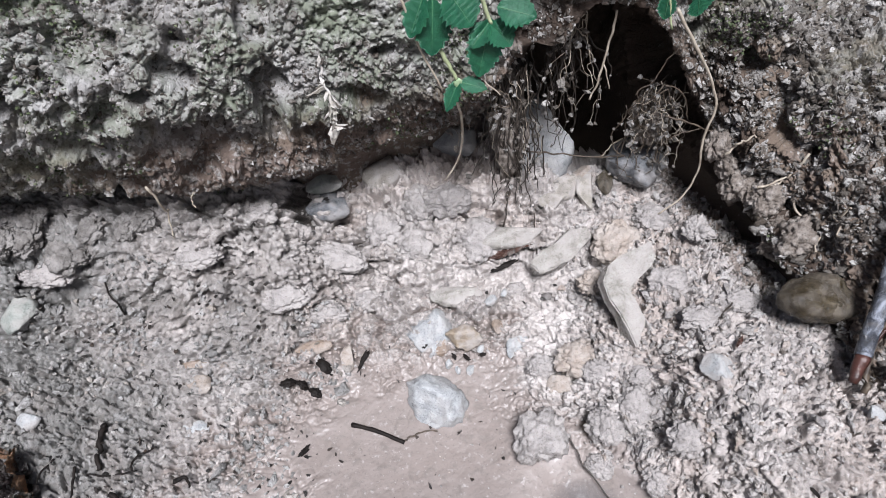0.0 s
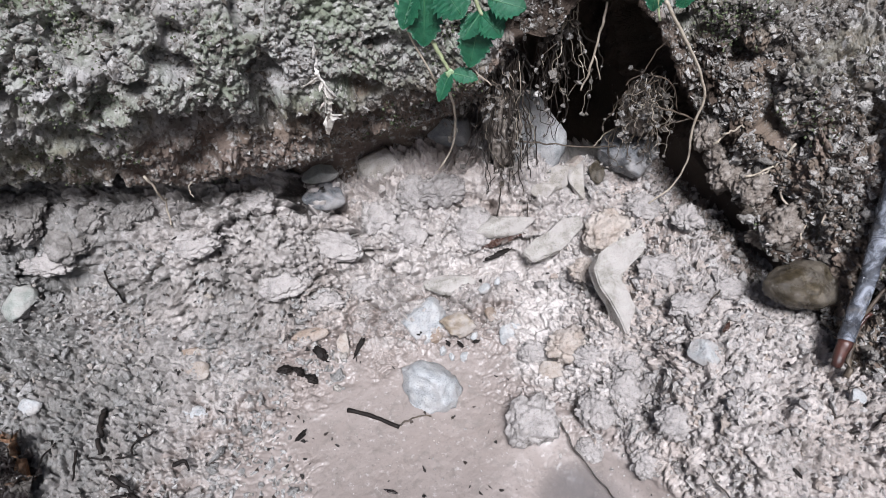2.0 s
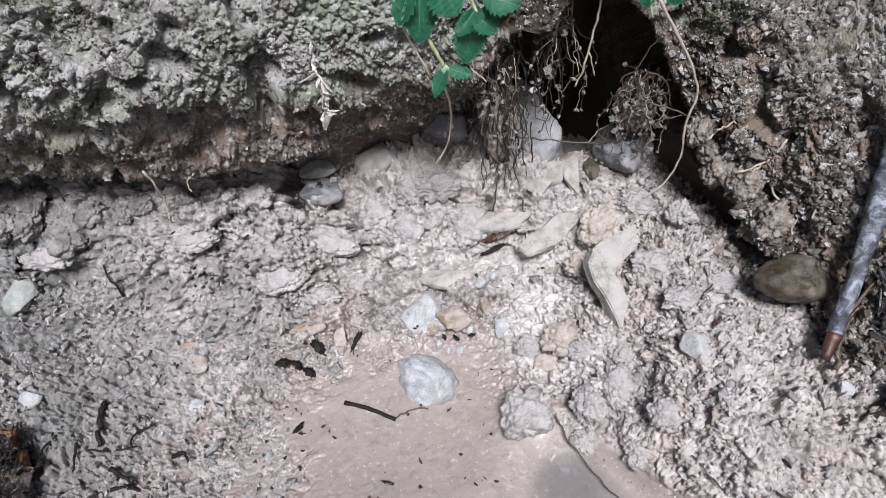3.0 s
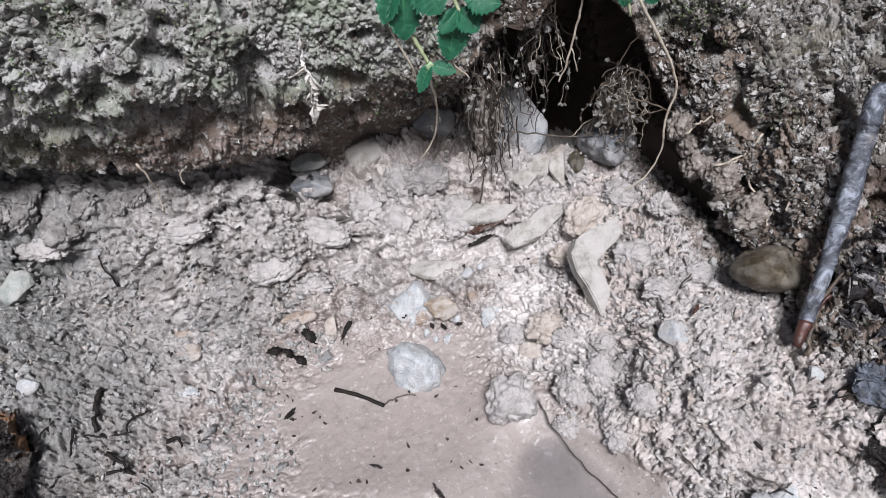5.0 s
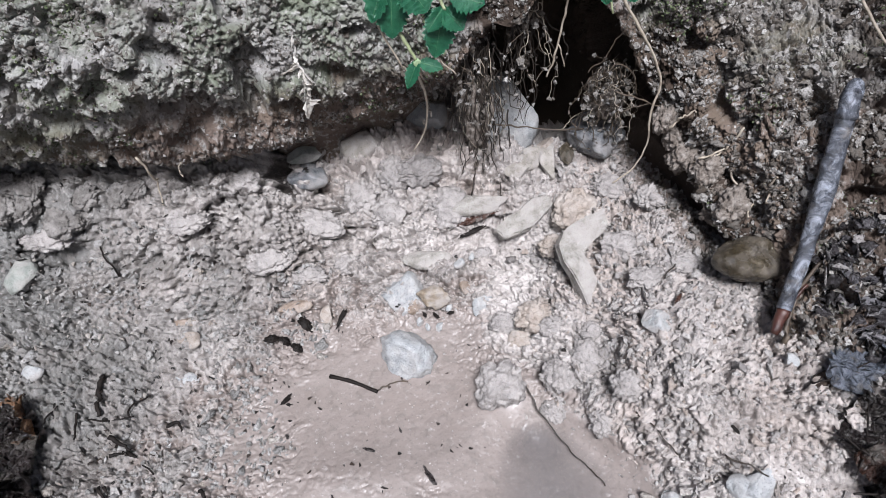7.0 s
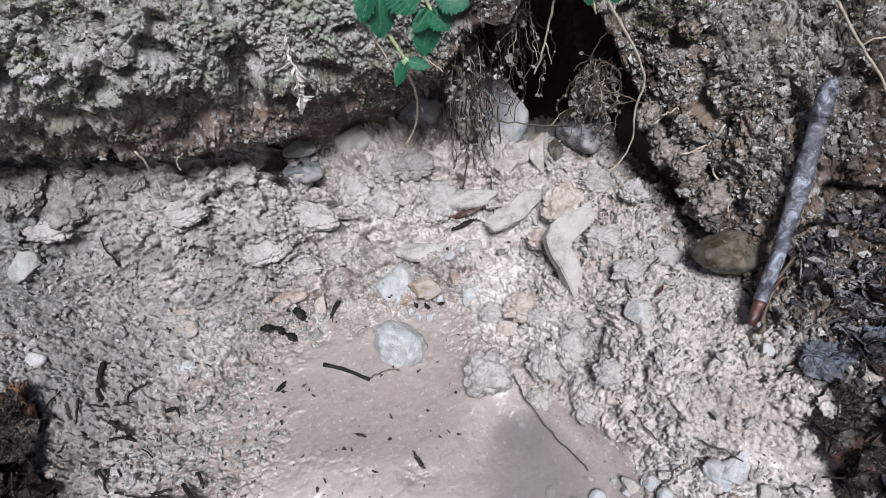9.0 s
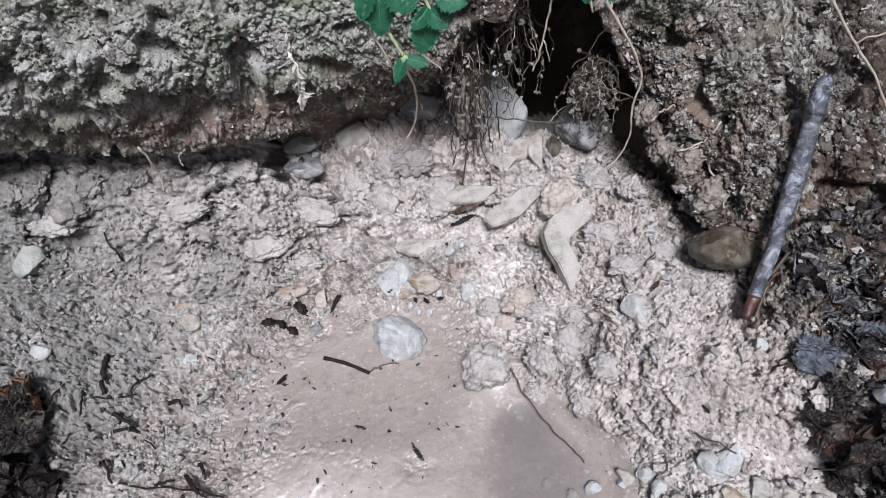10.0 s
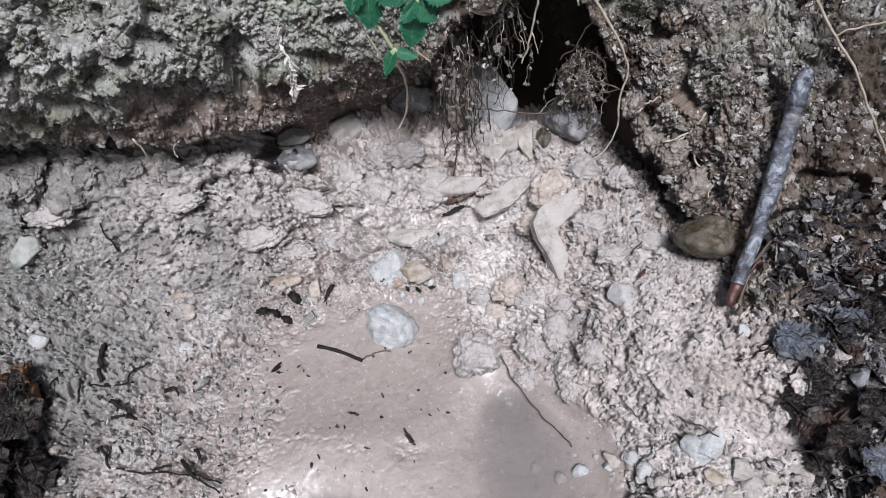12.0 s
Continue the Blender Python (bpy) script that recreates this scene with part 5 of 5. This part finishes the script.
scrap("small black piece among the stones", (0.0434, -0.0228, 0.0146), (0.0494, -0.0214, 0.0153), 0.0036, DARK_TWIG, 792)
scrap("small black piece among the stones", (-0.0021, -0.0140, 0.0165), (0.0060, -0.0106, 0.0178), 0.0036, DARK_TWIG, 700)
scrap("small black piece among the stones", (0.2188, -0.0648, 0.0785), (0.2121, -0.0733, 0.0781), 0.0036, LEAF_RED, 1203)
scrap("small black piece among the stones", (0.2272, -0.1631, 0.0632), (0.2325, -0.1669, 0.0606), 0.0036, DARK_TWIG, 1290)
scrap("small black piece among the stones", (0.1470, -0.0301, 0.0510), (0.1439, -0.0212, 0.0491), 0.0036, DARK_TWIG, 1012)
twig("dark twig at the edge of the leaves", [(0.2927, -0.2062, 0.0437), (0.2862, -0.2232, 0.0390)], 0.0014, 0.001, DARK_TWIG, 630)
scrap("black scrap of bark in grey mud", (-0.2181, -0.1272, 0.0213), (-0.1918, -0.1435, 0.0215), 0.005, DARK_TWIG, 636)
twig("thin brown rootlet under the pale stone", [(-0.0166, -0.0883, 0.0014), (-0.0046, -0.0806, 0.0016), (0.0077, -0.0797, 0.0015)], 0.0007, 0.0006, BROWN_ROOT, 639, name="root", category="root")
twig("thin black rootlet on the mound", [(0.2141, -0.0425, 0.0698), (0.2280, -0.0288, 0.0722), (0.2495, -0.0214, 0.0715)], 0.0006, 0.0008, BLACK_ROOT, 642, name="root", category="root")
twig("short black twig in grey mud", [(-0.2089, -0.1664, 0.0275), (-0.1987, -0.1830, 0.0234)], 0.0012, 0.0008, DARK_TWIG, 645)
twig("long thin brown root crossing the pool", [(0.0892, -0.0781, 0.0173), (0.1007, -0.0950, 0.0148), (0.1099, -0.1105, 0.0068), (0.1244, -0.1333, -0.0048), (0.1385, -0.1505, -0.0072), (0.1532, -0.1693, -0.0060)], 0.0007, 0.0005, BLACK_ROOT, 648, name="root", category="root", lift=0.004, wobble=0.0009)
twig("short pale rootlet under the lip", [(-0.1517, 0.0333, 0.1554), (-0.1555, 0.0326, 0.1473), (-0.1544, 0.0306, 0.1420)], 0.0006, 0.0004, PALE_ROOT, 651, name="root", category="root")
twig("pale rootlet hanging from the bank lip", [(-0.1678, 0.0114, 0.1806), (-0.1679, 0.0152, 0.1607), (-0.1915, 0.0525, 0.1118), (-0.1925, 0.0453, 0.0971)], 0.0009, 0.0006, PALE_ROOT, 654, name="root", category="root")
twig("thin pale branching rootlet on dark soil", [(0.2213, 0.0327, 0.1487), (0.2271, 0.0307, 0.1584), (0.2348, 0.0273, 0.1652)], 0.0009, 0.0006, PALE_ROOT, 657, name="root", category="root", lift=0.009, wobble=0.0012)
twig("thin pale branching rootlet on dark soil", [(0.2431, 0.0203, 0.1275), (0.2543, 0.0187, 0.1310), (0.2621, 0.0181, 0.1405)], 0.0009, 0.0006, PALE_ROOT, 660, name="root", category="root", lift=0.009, wobble=0.0012)
twig("thin pale branching rootlet on dark soil", [(0.2642, 0.0132, 0.1226), (0.2666, 0.0024, 0.1190), (0.2774, -0.0111, 0.1151), (0.2677, -0.0251, 0.1108)], 0.0009, 0.0006, PALE_ROOT, 663, name="root", category="root", lift=0.009, wobble=0.0012)
twig("thin pale branching rootlet on dark soil", [(0.2774, -0.0111, 0.1151), (0.2802, -0.0213, 0.1338), (0.2778, -0.0218, 0.1476)], 0.0009, 0.0006, PALE_ROOT, 666, name="root", category="root", lift=0.009, wobble=0.0012)
twig("thin pale branching rootlet on dark soil", [(0.2790, -0.0170, 0.1300), (0.2774, -0.0300, 0.1259)], 0.0009, 0.0006, PALE_ROOT, 669, name="root", category="root", lift=0.009, wobble=0.0012)
twig("thin pale branching rootlet on dark soil", [(0.2671, 0.0185, 0.1556), (0.2602, 0.0192, 0.1388), (0.2465, 0.0194, 0.1294), (0.2483, 0.0530, 0.0982)], 0.0009, 0.0006, PALE_ROOT, 672, name="root", category="root", lift=0.009, wobble=0.0012)
twig("long dry straw-coloured stem lying over the bank", [(0.3247, 0.0328, 0.2402), (0.3318, 0.0185, 0.2289), (0.3333, 0.0043, 0.2246), (0.3444, -0.0090, 0.2106), (0.3559, -0.0234, 0.1901), (0.3770, -0.0480, 0.1535)], 0.001, 0.0008, STRAW, 675, name="dead_grass", category="dead grass", lift=0.006, wobble=0.0003)
twig("dry forked straw-coloured stem on the bank", [(0.3333, 0.0043, 0.2246), (0.3449, 0.0077, 0.2271), (0.3537, 0.0054, 0.2302), (0.3643, 0.0033, 0.2338)], 0.0007, 0.0006, STRAW, 678, name="dead_grass", category="dead grass", lift=0.006, wobble=0.0003)
twig("long pale root hanging in front of the hole", [(0.1748, 0.0450, 0.2565), (0.1930, 0.0450, 0.2275), (0.2082, 0.0450, 0.2005), (0.2127, 0.0450, 0.1863), (0.2095, 0.0450, 0.1623), (0.2110, 0.0450, 0.1276), (0.2033, 0.0450, 0.1051), (0.1892, 0.0450, 0.0911)], 0.0011, 0.0007, PALE_ROOT, 681, name="root", category="root", lift=0, wobble=0.0002)
twig("pale hairy root hanging in the hole", [(0.1459, 0.0700, 0.2470), (0.1419, 0.0700, 0.2140), (0.1381, 0.0700, 0.1962), (0.1338, 0.0700, 0.1822)], 0.0009, 0.0007, PALE_ROOT, 684, name="root", category="root", lift=0, wobble=0.0004)
twig("short pale side rootlet in the hole", [(0.1414, 0.0700, 0.2096), (0.1467, 0.0700, 0.1907)], 0.0006, 0.0004, PALE_ROOT, 687, name="root", category="root", lift=0)
twig("dark root stretched across the hole", [(0.0935, 0.1000, 0.1188), (0.1277, 0.1000, 0.1120), (0.1523, 0.1000, 0.1073), (0.1727, 0.1000, 0.1078)], 0.0008, 0.0006, BROWN_ROOT, 690, name="root", category="root", lift=0)
twig("pale rootlet forking up in the hole", [(0.1547, 0.1000, 0.1076), (0.1611, 0.1000, 0.1190), (0.1772, 0.1000, 0.1262)], 0.0006, 0.0005, PALE_ROOT, 693, name="root", category="root", lift=0)
twig("black rootlet against the tall slab", [(0.1066, 0.1100, 0.1257), (0.1081, 0.1100, 0.1013), (0.1103, 0.1100, 0.0786)], 0.0007, 0.0006, BLACK_ROOT, 696, name="root", category="root", lift=0)
twig("black rootlet over small stones", [(0.1128, 0.1200, 0.0736), (0.1259, 0.1200, 0.0777), (0.1392, 0.1200, 0.0711)], 0.0006, 0.0005, BLACK_ROOT, 699, name="root", category="root", lift=0)
twig("thin brown root crossing the dark hole", [(0.1844, 0.0550, 0.1737), (0.2007, 0.0550, 0.1672), (0.2135, 0.0550, 0.1610), (0.2426, 0.0550, 0.1427)], 0.0007, 0.0005, BROWN_ROOT, 702, name="root", category="root", lift=0)
twig("thin brown side rootlet in the hole", [(0.2121, 0.0550, 0.1616), (0.1978, 0.0550, 0.1589), (0.1879, 0.0550, 0.1530)], 0.0005, 0.0004, BROWN_ROOT, 705, name="root", category="root", lift=0)
twig("thin brown rootlet in the dark hole", [(0.1814, 0.0600, 0.1960), (0.1937, 0.0600, 0.1888), (0.2022, 0.0600, 0.1652)], 0.0005, 0.0004, BROWN_ROOT, 708, name="root", category="root", lift=0)
twig("thin pale rootlet in the dark hole", [(0.1616, 0.0600, 0.1908), (0.1729, 0.0600, 0.1991), (0.1793, 0.0600, 0.2119), (0.1875, 0.0600, 0.2240)], 0.0005, 0.0004, BROWN_ROOT, 711, name="root", category="root", lift=0)

# wet stick lying up the bank
rows = bent([(0.3168, -0.0057, 0.2077), (0.3107, -0.0197, 0.1868), (0.3041, -0.0358, 0.1644), (0.2968, -0.0533, 0.1406), (0.2886, -0.0707, 0.1170), (0.2787, -0.0882, 0.0964), (0.2672, -0.1065, 0.0789)], 0.0072, 0.0052, 0.00025, 10, 3, 0.0080, 0.30)
rows[:4, 3] *= (0.35, 0.72, 0.9, 0.97)
o = rows[0, :3]
stick = base_empty("stick", *o, "thick wet grey-barked stick lying up the bank", "stick")
cut = int(len(rows) * 0.90)
part("bark", tubes([rows[: cut + 1]], 14), BARK, stick)
part("broken_end", tubes([np.c_[rows[cut:, :3], rows[cut:, 3] * np.linspace(0.95, 0.5, len(rows) - cut)]], 7), RED_WOOD, stick, "rotten red-brown broken end")
knot = rows[[7, 8, 9]].copy()
knot[:, 3] *= (1.04, 1.16, 1.04)
part("knot", tubes([knot], 14), BARK, stick)
part("splinter", tubes([bent([(0.2742, -0.1115, 0.0754), (0.2880, -0.0846, 0.1003), (0.3015, -0.0751, 0.1196)], 0.0022, 0.001, 0.0008, 6, 8, 0.003)], 6), BROWN_ROOT, stick, "thin peeled splinter")
part("splinter", tubes([bent([(0.2721, -0.1042, 0.0760), (0.2799, -0.0926, 0.0911), (0.2927, -0.0854, 0.1040)], 0.002, 0.0012, 0.0008, 6, 9, 0.003)], 6), RED_WOOD, stick, "thin red splinter")


def root_tuft(label, x0, x1, y, z0, z1, n, seed, mat, r=0.0005, soil=0.35):
    """A tangle of fine rootlets hanging from the bank."""
    rs = np.random.default_rng(seed)
    paths = []
    for _ in range(n):
        x, top = rs.uniform(x0, x1), z0 + rs.uniform(-0.006, 0.006)
        low = z1 + (z0 - z1) * rs.uniform(0, 0.55)
        pts = [(x, y + rs.uniform(-0.006, 0.008), top)]
        for k in range(1, 5):
            x += rs.normal() * 0.0058
            pts.append((x, pts[-1][1] + rs.normal() * 0.0025, top + (low - top) * k / 4))
        paths.append(bent(pts, r * rs.uniform(0.6, 1.5), r * 0.5, 0.0016, 6, int(rs.integers(1e6))))
    stuck = np.concatenate([rows[::3, :3] for rows in paths])
    stuck = stuck[rs.random(len(stuck)) < soil] + rs.normal(size=(3,)) * 0.0004
    if len(stuck):
        scatter("clinging_soil", stuck, np.zeros((len(stuck), 3)), rs.uniform(0.0009, 0.0028, len(stuck)), rs, SOIL_CRUMB, "crumbs of soil caught in hanging rootlets", "soil crumbs", 0.4)
    ob = new("root_tuft", tubes(paths, 5))
    ob.data.materials.append(mat)
    return tagged(ob, label, "rootlets", kind="stuff")


hang = clod("clump of brown soil held by roots in the hole", 0.190, 0.096, 0.036, 0.028, 0.054, 0, 771, 0, 0.0, CLOD_SOIL, 0.146)
rs = np.random.default_rng(91)
for x, wide in ((0.222, 0.022), (0.231, 0.018), (0.239, 0.026), (0.246, 0.020), (0.252, 0.028), (0.259, 0.022), (0.264, 0.030), (0.271, 0.024), (0.247, 0.016), (0.256, 0.016)):
    y, z = float(curve(BX, LIP_Y, x)), float(curve(BX, LIP_Z, x))
    up = rs.uniform(-0.012, 0.018)
    wide *= 1.2
    clod("crumbly clod of brown soil at the bank foot", x, y - 0.006 + 0.3 * max(up, 0), wide, wide * 0.8, wide * rs.uniform(0.7, 1.1), rs.uniform(0, 90), int(800 + 1000 * x), 20, 0.0, CLOD_SOIL, z + up)
knob = clod("column of dark soil and roots under the plant", 0.080, 0.104, 0.032, 0.022, 0.100, 0, 772, 0, 0.0, CLOD_SOIL, 0.132)
root_tuft("tangled brown rootlets hanging below the plant", 0.070, 0.094, 0.098, 0.200, 0.066, 46, 1, BLACK_ROOT, 0.0007)
root_tuft("pale rootlets hanging below the plant", 0.072, 0.094, 0.093, 0.195, 0.075, 8, 2, PALE_ROOT, 0.0003)
root_tuft("dark rootlets hanging in the hole", 0.098, 0.130, 0.088, 0.245, 0.125, 26, 3, BLACK_ROOT, 0.0006)
root_tuft("pale rootlets hanging in the hole", 0.100, 0.132, 0.084, 0.240, 0.140, 7, 4, PALE_ROOT, 0.0004)
root_tuft("tangled pale-brown rootlets round the soil clump", 0.170, 0.208, 0.080, 0.182, 0.105, 15, 7, BROWN_ROOT, 0.0005, 0.6)
root_tuft("fine pale rootlets on the soil clump", 0.176, 0.204, 0.076, 0.178, 0.120, 14, 8, PALE_ROOT, 0.0003, 0.3)
root_tuft("dark rootlets over the grey stone", 0.165, 0.200, 0.085, 0.170, 0.090, 18, 5, BROWN_ROOT, 0.0005)
root_tuft("fine rootlets at the bank edge", 0.020, 0.070, 0.075, 0.200, 0.150, 22, 6, BROWN_ROOT, 0.0004)

# ---- green plant ----
plant = base_empty("wild_plant", 0.045, 0.05, 0.30, "green toothed-leaf plant hanging over the bank edge", "plant")
part("runner", tubes([bent([(0.0175, -0.0150, 0.3051), (0.0252, -0.0150, 0.2748), (0.0343, -0.0150, 0.2507)], 0.0007, 0.0006, 0.0003, 6, 0)], 7), PALE_ROOT, plant)
part("stem", tubes([bent([(0.0569, -0.0150, 0.3016), (0.0594, -0.0150, 0.2929), (0.0622, -0.0150, 0.2862)], 0.0013, 0.0011, 0.0003, 6, 1)], 7), STALK, plant)
part("stem", tubes([bent([(0.0348, -0.0150, 0.2746), (0.0391, -0.0150, 0.2655), (0.0424, -0.0150, 0.2569)], 0.0012, 0.001, 0.0003, 6, 2)], 7), STALK, plant)
part("runner", tubes([bent([(0.0537, -0.0150, 0.2592), (0.0597, -0.0150, 0.2518), (0.0657, -0.0150, 0.2450)], 0.0005, 0.0004, 0.0003, 6, 3)], 7), PALE_ROOT, plant)
part("root", tubes([bent([(0.0429, -0.0150, 0.2548), (0.041, 0.005, 0.235), (0.0431, 0.0300, 0.1884), (0.0405, 0.0300, 0.1729), (0.0283, 0.0300, 0.1515)], 0.001, 0.0007, 0.0004, 6, 5)], 7), PALE_ROOT, plant, "pale hanging root")
green_leaf(plant, (0.0297, -0.0150, 0.3040), (0.0197, -0.0210, 0.2852), 0.0142, (-0.3, -0.75, 0.65), 5, 0.18, 0.1, seed=0, blunt=0.6)
green_leaf(plant, (0.0337, -0.0150, 0.3023), (0.0309, -0.0210, 0.2736), 0.0179, (0.1, -0.75, 0.65), 7, 0.18, 0.1, seed=1, blunt=0.8)
green_leaf(plant, (0.0408, -0.0150, 0.3058), (0.0530, -0.0210, 0.2888), 0.0234, (0.2, -0.75, 0.65), 8, 0.18, 0.1, seed=2, blunt=0.7)
green_leaf(plant, (0.0615, -0.0150, 0.2892), (0.0540, -0.0210, 0.2592), 0.0182, (0.15, -0.75, 0.65), 9, 0.18, 0.1, seed=3, blunt=0.5)
green_leaf(plant, (0.0606, -0.0150, 0.2869), (0.0507, -0.0210, 0.2772), 0.0120, (-0.3, -0.75, 0.65), 7, 0.18, 0.1, seed=4, blunt=0.5)
green_leaf(plant, (0.0620, -0.0150, 0.2868), (0.0718, -0.0210, 0.2768), 0.0176, (0.3, -0.75, 0.65), 8, 0.18, 0.1, seed=5, blunt=0.4)
green_leaf(plant, (0.0650, -0.0150, 0.2947), (0.0838, -0.0210, 0.2912), 0.0175, (0.2, -0.75, 0.65), 8, 0.18, 0.1, seed=6, blunt=0.6)
green_leaf(plant, (0.0435, -0.0150, 0.2561), (0.0350, -0.0210, 0.2407), 0.0089, (-0.2, -0.75, 0.65), 7, 0.18, 0.1, seed=7, blunt=0.4)
green_leaf(plant, (0.0444, -0.0150, 0.2546), (0.0580, -0.0210, 0.2534), 0.0089, (0.2, -0.75, 0.65), 7, 0.18, 0.1, seed=8, blunt=0.4)
bud = pebble_mesh(0.0052, 0.0048, 0.0056, 55, 3, 0.16, 4)
bud.transform(Matrix.Translation((0.0429, -0.0150, 0.2548)))
part("bud", bud, BUD, plant, "pale green bud")
plant_b = base_empty("wild_plant", 0.17, 0.03, 0.285, "small green plant at the bank edge", "plant")
green_leaf(plant_b, (0.1766, 0.0200, 0.2763), (0.1793, 0.0200, 0.2627), 0.0168, (0.2, -0.75, 0.6), 7, seed=21)
green_leaf(plant_b, (0.1604, 0.0200, 0.2771), (0.160, 0.02, 0.262), 0.010, (-0.2, -0.75, 0.6), 7, seed=22)
part("stem", tubes([bent([(0.1604, 0.0200, 0.2771), (0.1653, 0.0200, 0.2573)], 0.0009, 0.0007, 0.0003, 6, 3)], 7), STALK, plant_b)

dry = base_empty("dry_plant", -0.0375, 0.0200, 0.2542, "bleached dead plant hanging on the bank face", "dead plant")
part("stem", tubes([bent([(-0.0375, 0.0200, 0.2542), (-0.0363, 0.0200, 0.2401), (-0.0351, 0.0200, 0.2296), (-0.0350, 0.0200, 0.2187), (-0.0360, 0.0200, 0.2075)], 0.0009, 0.0006, 0.0008, 6, 3)], 6), BLEACHED, dry)
rs = np.random.default_rng(77)
for i in range(22):
    t = 0.05 + 0.95 * (i / 21) ** 0.7
    b = Vector((-0.0375, 0.0200, 0.2542)).lerp(Vector((-0.0360, 0.0200, 0.2075)), t)
    away = Vector((rs.normal() * 0.0055, rs.uniform(-0.006, -0.001), rs.normal() * 0.0035 - 0.0025))
    part("withered_leaf", leaf_mesh(b, b + away, rs.uniform(0.0016, 0.0034), (rs.normal() * 0.5, -0.8, 0.5), 3, 0.6, 0.2, 0.0003, 1.2, i, 0.5, 0.35), BLEACHED, dry)

# ---- dead leaves ----
def dead_leaf(label, x, y, z, length, width, angle, mat, seed, tilt=20, curl=1.0, lean=0):
    ob = base_empty("dead_leaf", x, y, z, label, "dead leaf", "leaf litter")
    m = lying(x, y, z, angle, tilt, lean)
    h = 0.5 * length
    a, b, up = m @ Vector((-h, 0, 0.002)), m @ Vector((h, 0, 0.002)), m.to_3x3() @ Vector((0, 0, 1))
    blade = part("blade", leaf_mesh(a, b, width, up, 9, 0.25, 0.05, 0.0003, curl, seed, 0.35, 0.15), mat, ob)
    part("midrib", tubes([[(*(Vector(p[:3]) + 0.0012 * up), p[3]) for p in vein_rows(a, b, up, 0.85, width, 9, 0.05, 0.0008)]], 5), DARK_TWIG, blade, "dark midrib")
    part("stalk", tubes([bent([m @ Vector((-h - 0.012, 0.003, 0.0)), m @ Vector((-h - 0.004, 0.001, 0.001)), a], 0.0006, 0.0007, 0.0002, 4, seed)], 5), DARK_TWIG, ob)
    return ob


dead_leaf("wet blue-grey veined dead leaf on crumbly clay", 0.3033, -0.1427, 0.0912, 0.0340, 0.0272, 20, LEAF_GREY, 1, 18, 0.8)
dead_leaf("wet blackish dead leaf lying on the slope", 0.3013, -0.1733, 0.0801, 0.0408, 0.0312, 70, LEAF_DARK, 2, 21, 1.0)
dead_leaf("wet grey dead leaf in leaf litter", 0.3382, -0.1327, 0.0900, 0.0284, 0.0239, -30, LEAF_GREY, 3, 24, 1.2000000000000002)
dead_leaf("wet red-brown dead leaf on dark soil", 0.3606, -0.1044, 0.1027, 0.0369, 0.0192, -15, LEAF_RED, 4, 27, 0.8)
dead_leaf("blackish curled dead leaf in litter", 0.3127, -0.2102, 0.0732, 0.0422, 0.0246, 10, LEAF_DARK, 5, 18, 1.0)
dead_leaf("dark brown curled dead leaf at the slope foot", 0.3029, -0.1985, 0.0738, 0.0317, 0.0211, -40, LEAF_RED, 6, 21, 1.2000000000000002)
dead_leaf("wet blue-grey dead leaf at the litter edge", 0.3252, -0.2252, 0.0815, 0.0244, 0.0209, 30, LEAF_GREY, 7, 24, 0.8)
dead_leaf("dark dead leaf on the bank", 0.3567, -0.1285, 0.0959, 0.0303, 0.0227, 60, LEAF_DARK, 8, 27, 1.0)
dead_leaf("tan dead leaf at the edge of the mud", -0.2782, -0.1260, 0.0536, 0.0458, 0.0360, -25, LEAF_TAN, 9, 18, 1.2000000000000002)
dead_leaf("blackish rotten dead leaf on mud", -0.2740, -0.1696, 0.0464, 0.1011, 0.0505, 80, LEAF_DARK, 10, 21, 0.8)
dead_leaf("dark curled dead leaf on mud", -0.2677, -0.1947, 0.0329, 0.0690, 0.0478, 20, LEAF_DARK, 11, 24, 1.0)
dead_leaf("small wet brown dead leaf in litter", 0.3327, -0.1577, 0.0872, 0.0219, 0.0161, -60, LEAF_RED, 12, 27, 1.2000000000000002)
dead_leaf("wet black dead leaf in litter", 0.3282, -0.1943, 0.0947, 0.0279, 0.0181, 35, LEAF_DARK, 13, 18, 0.8)
dead_leaf("small dark dead leaf in litter", 0.3012, -0.2128, 0.0533, 0.0202, 0.0144, 110, LEAF_DARK, 14, 21, 1.0)
dead_leaf("blackish rotten dead leaf under others on mud", -0.2830, -0.2050, 0.0440, 0.0800, 0.0520, 60, LEAF_DARK, 31, 20, 0.8)
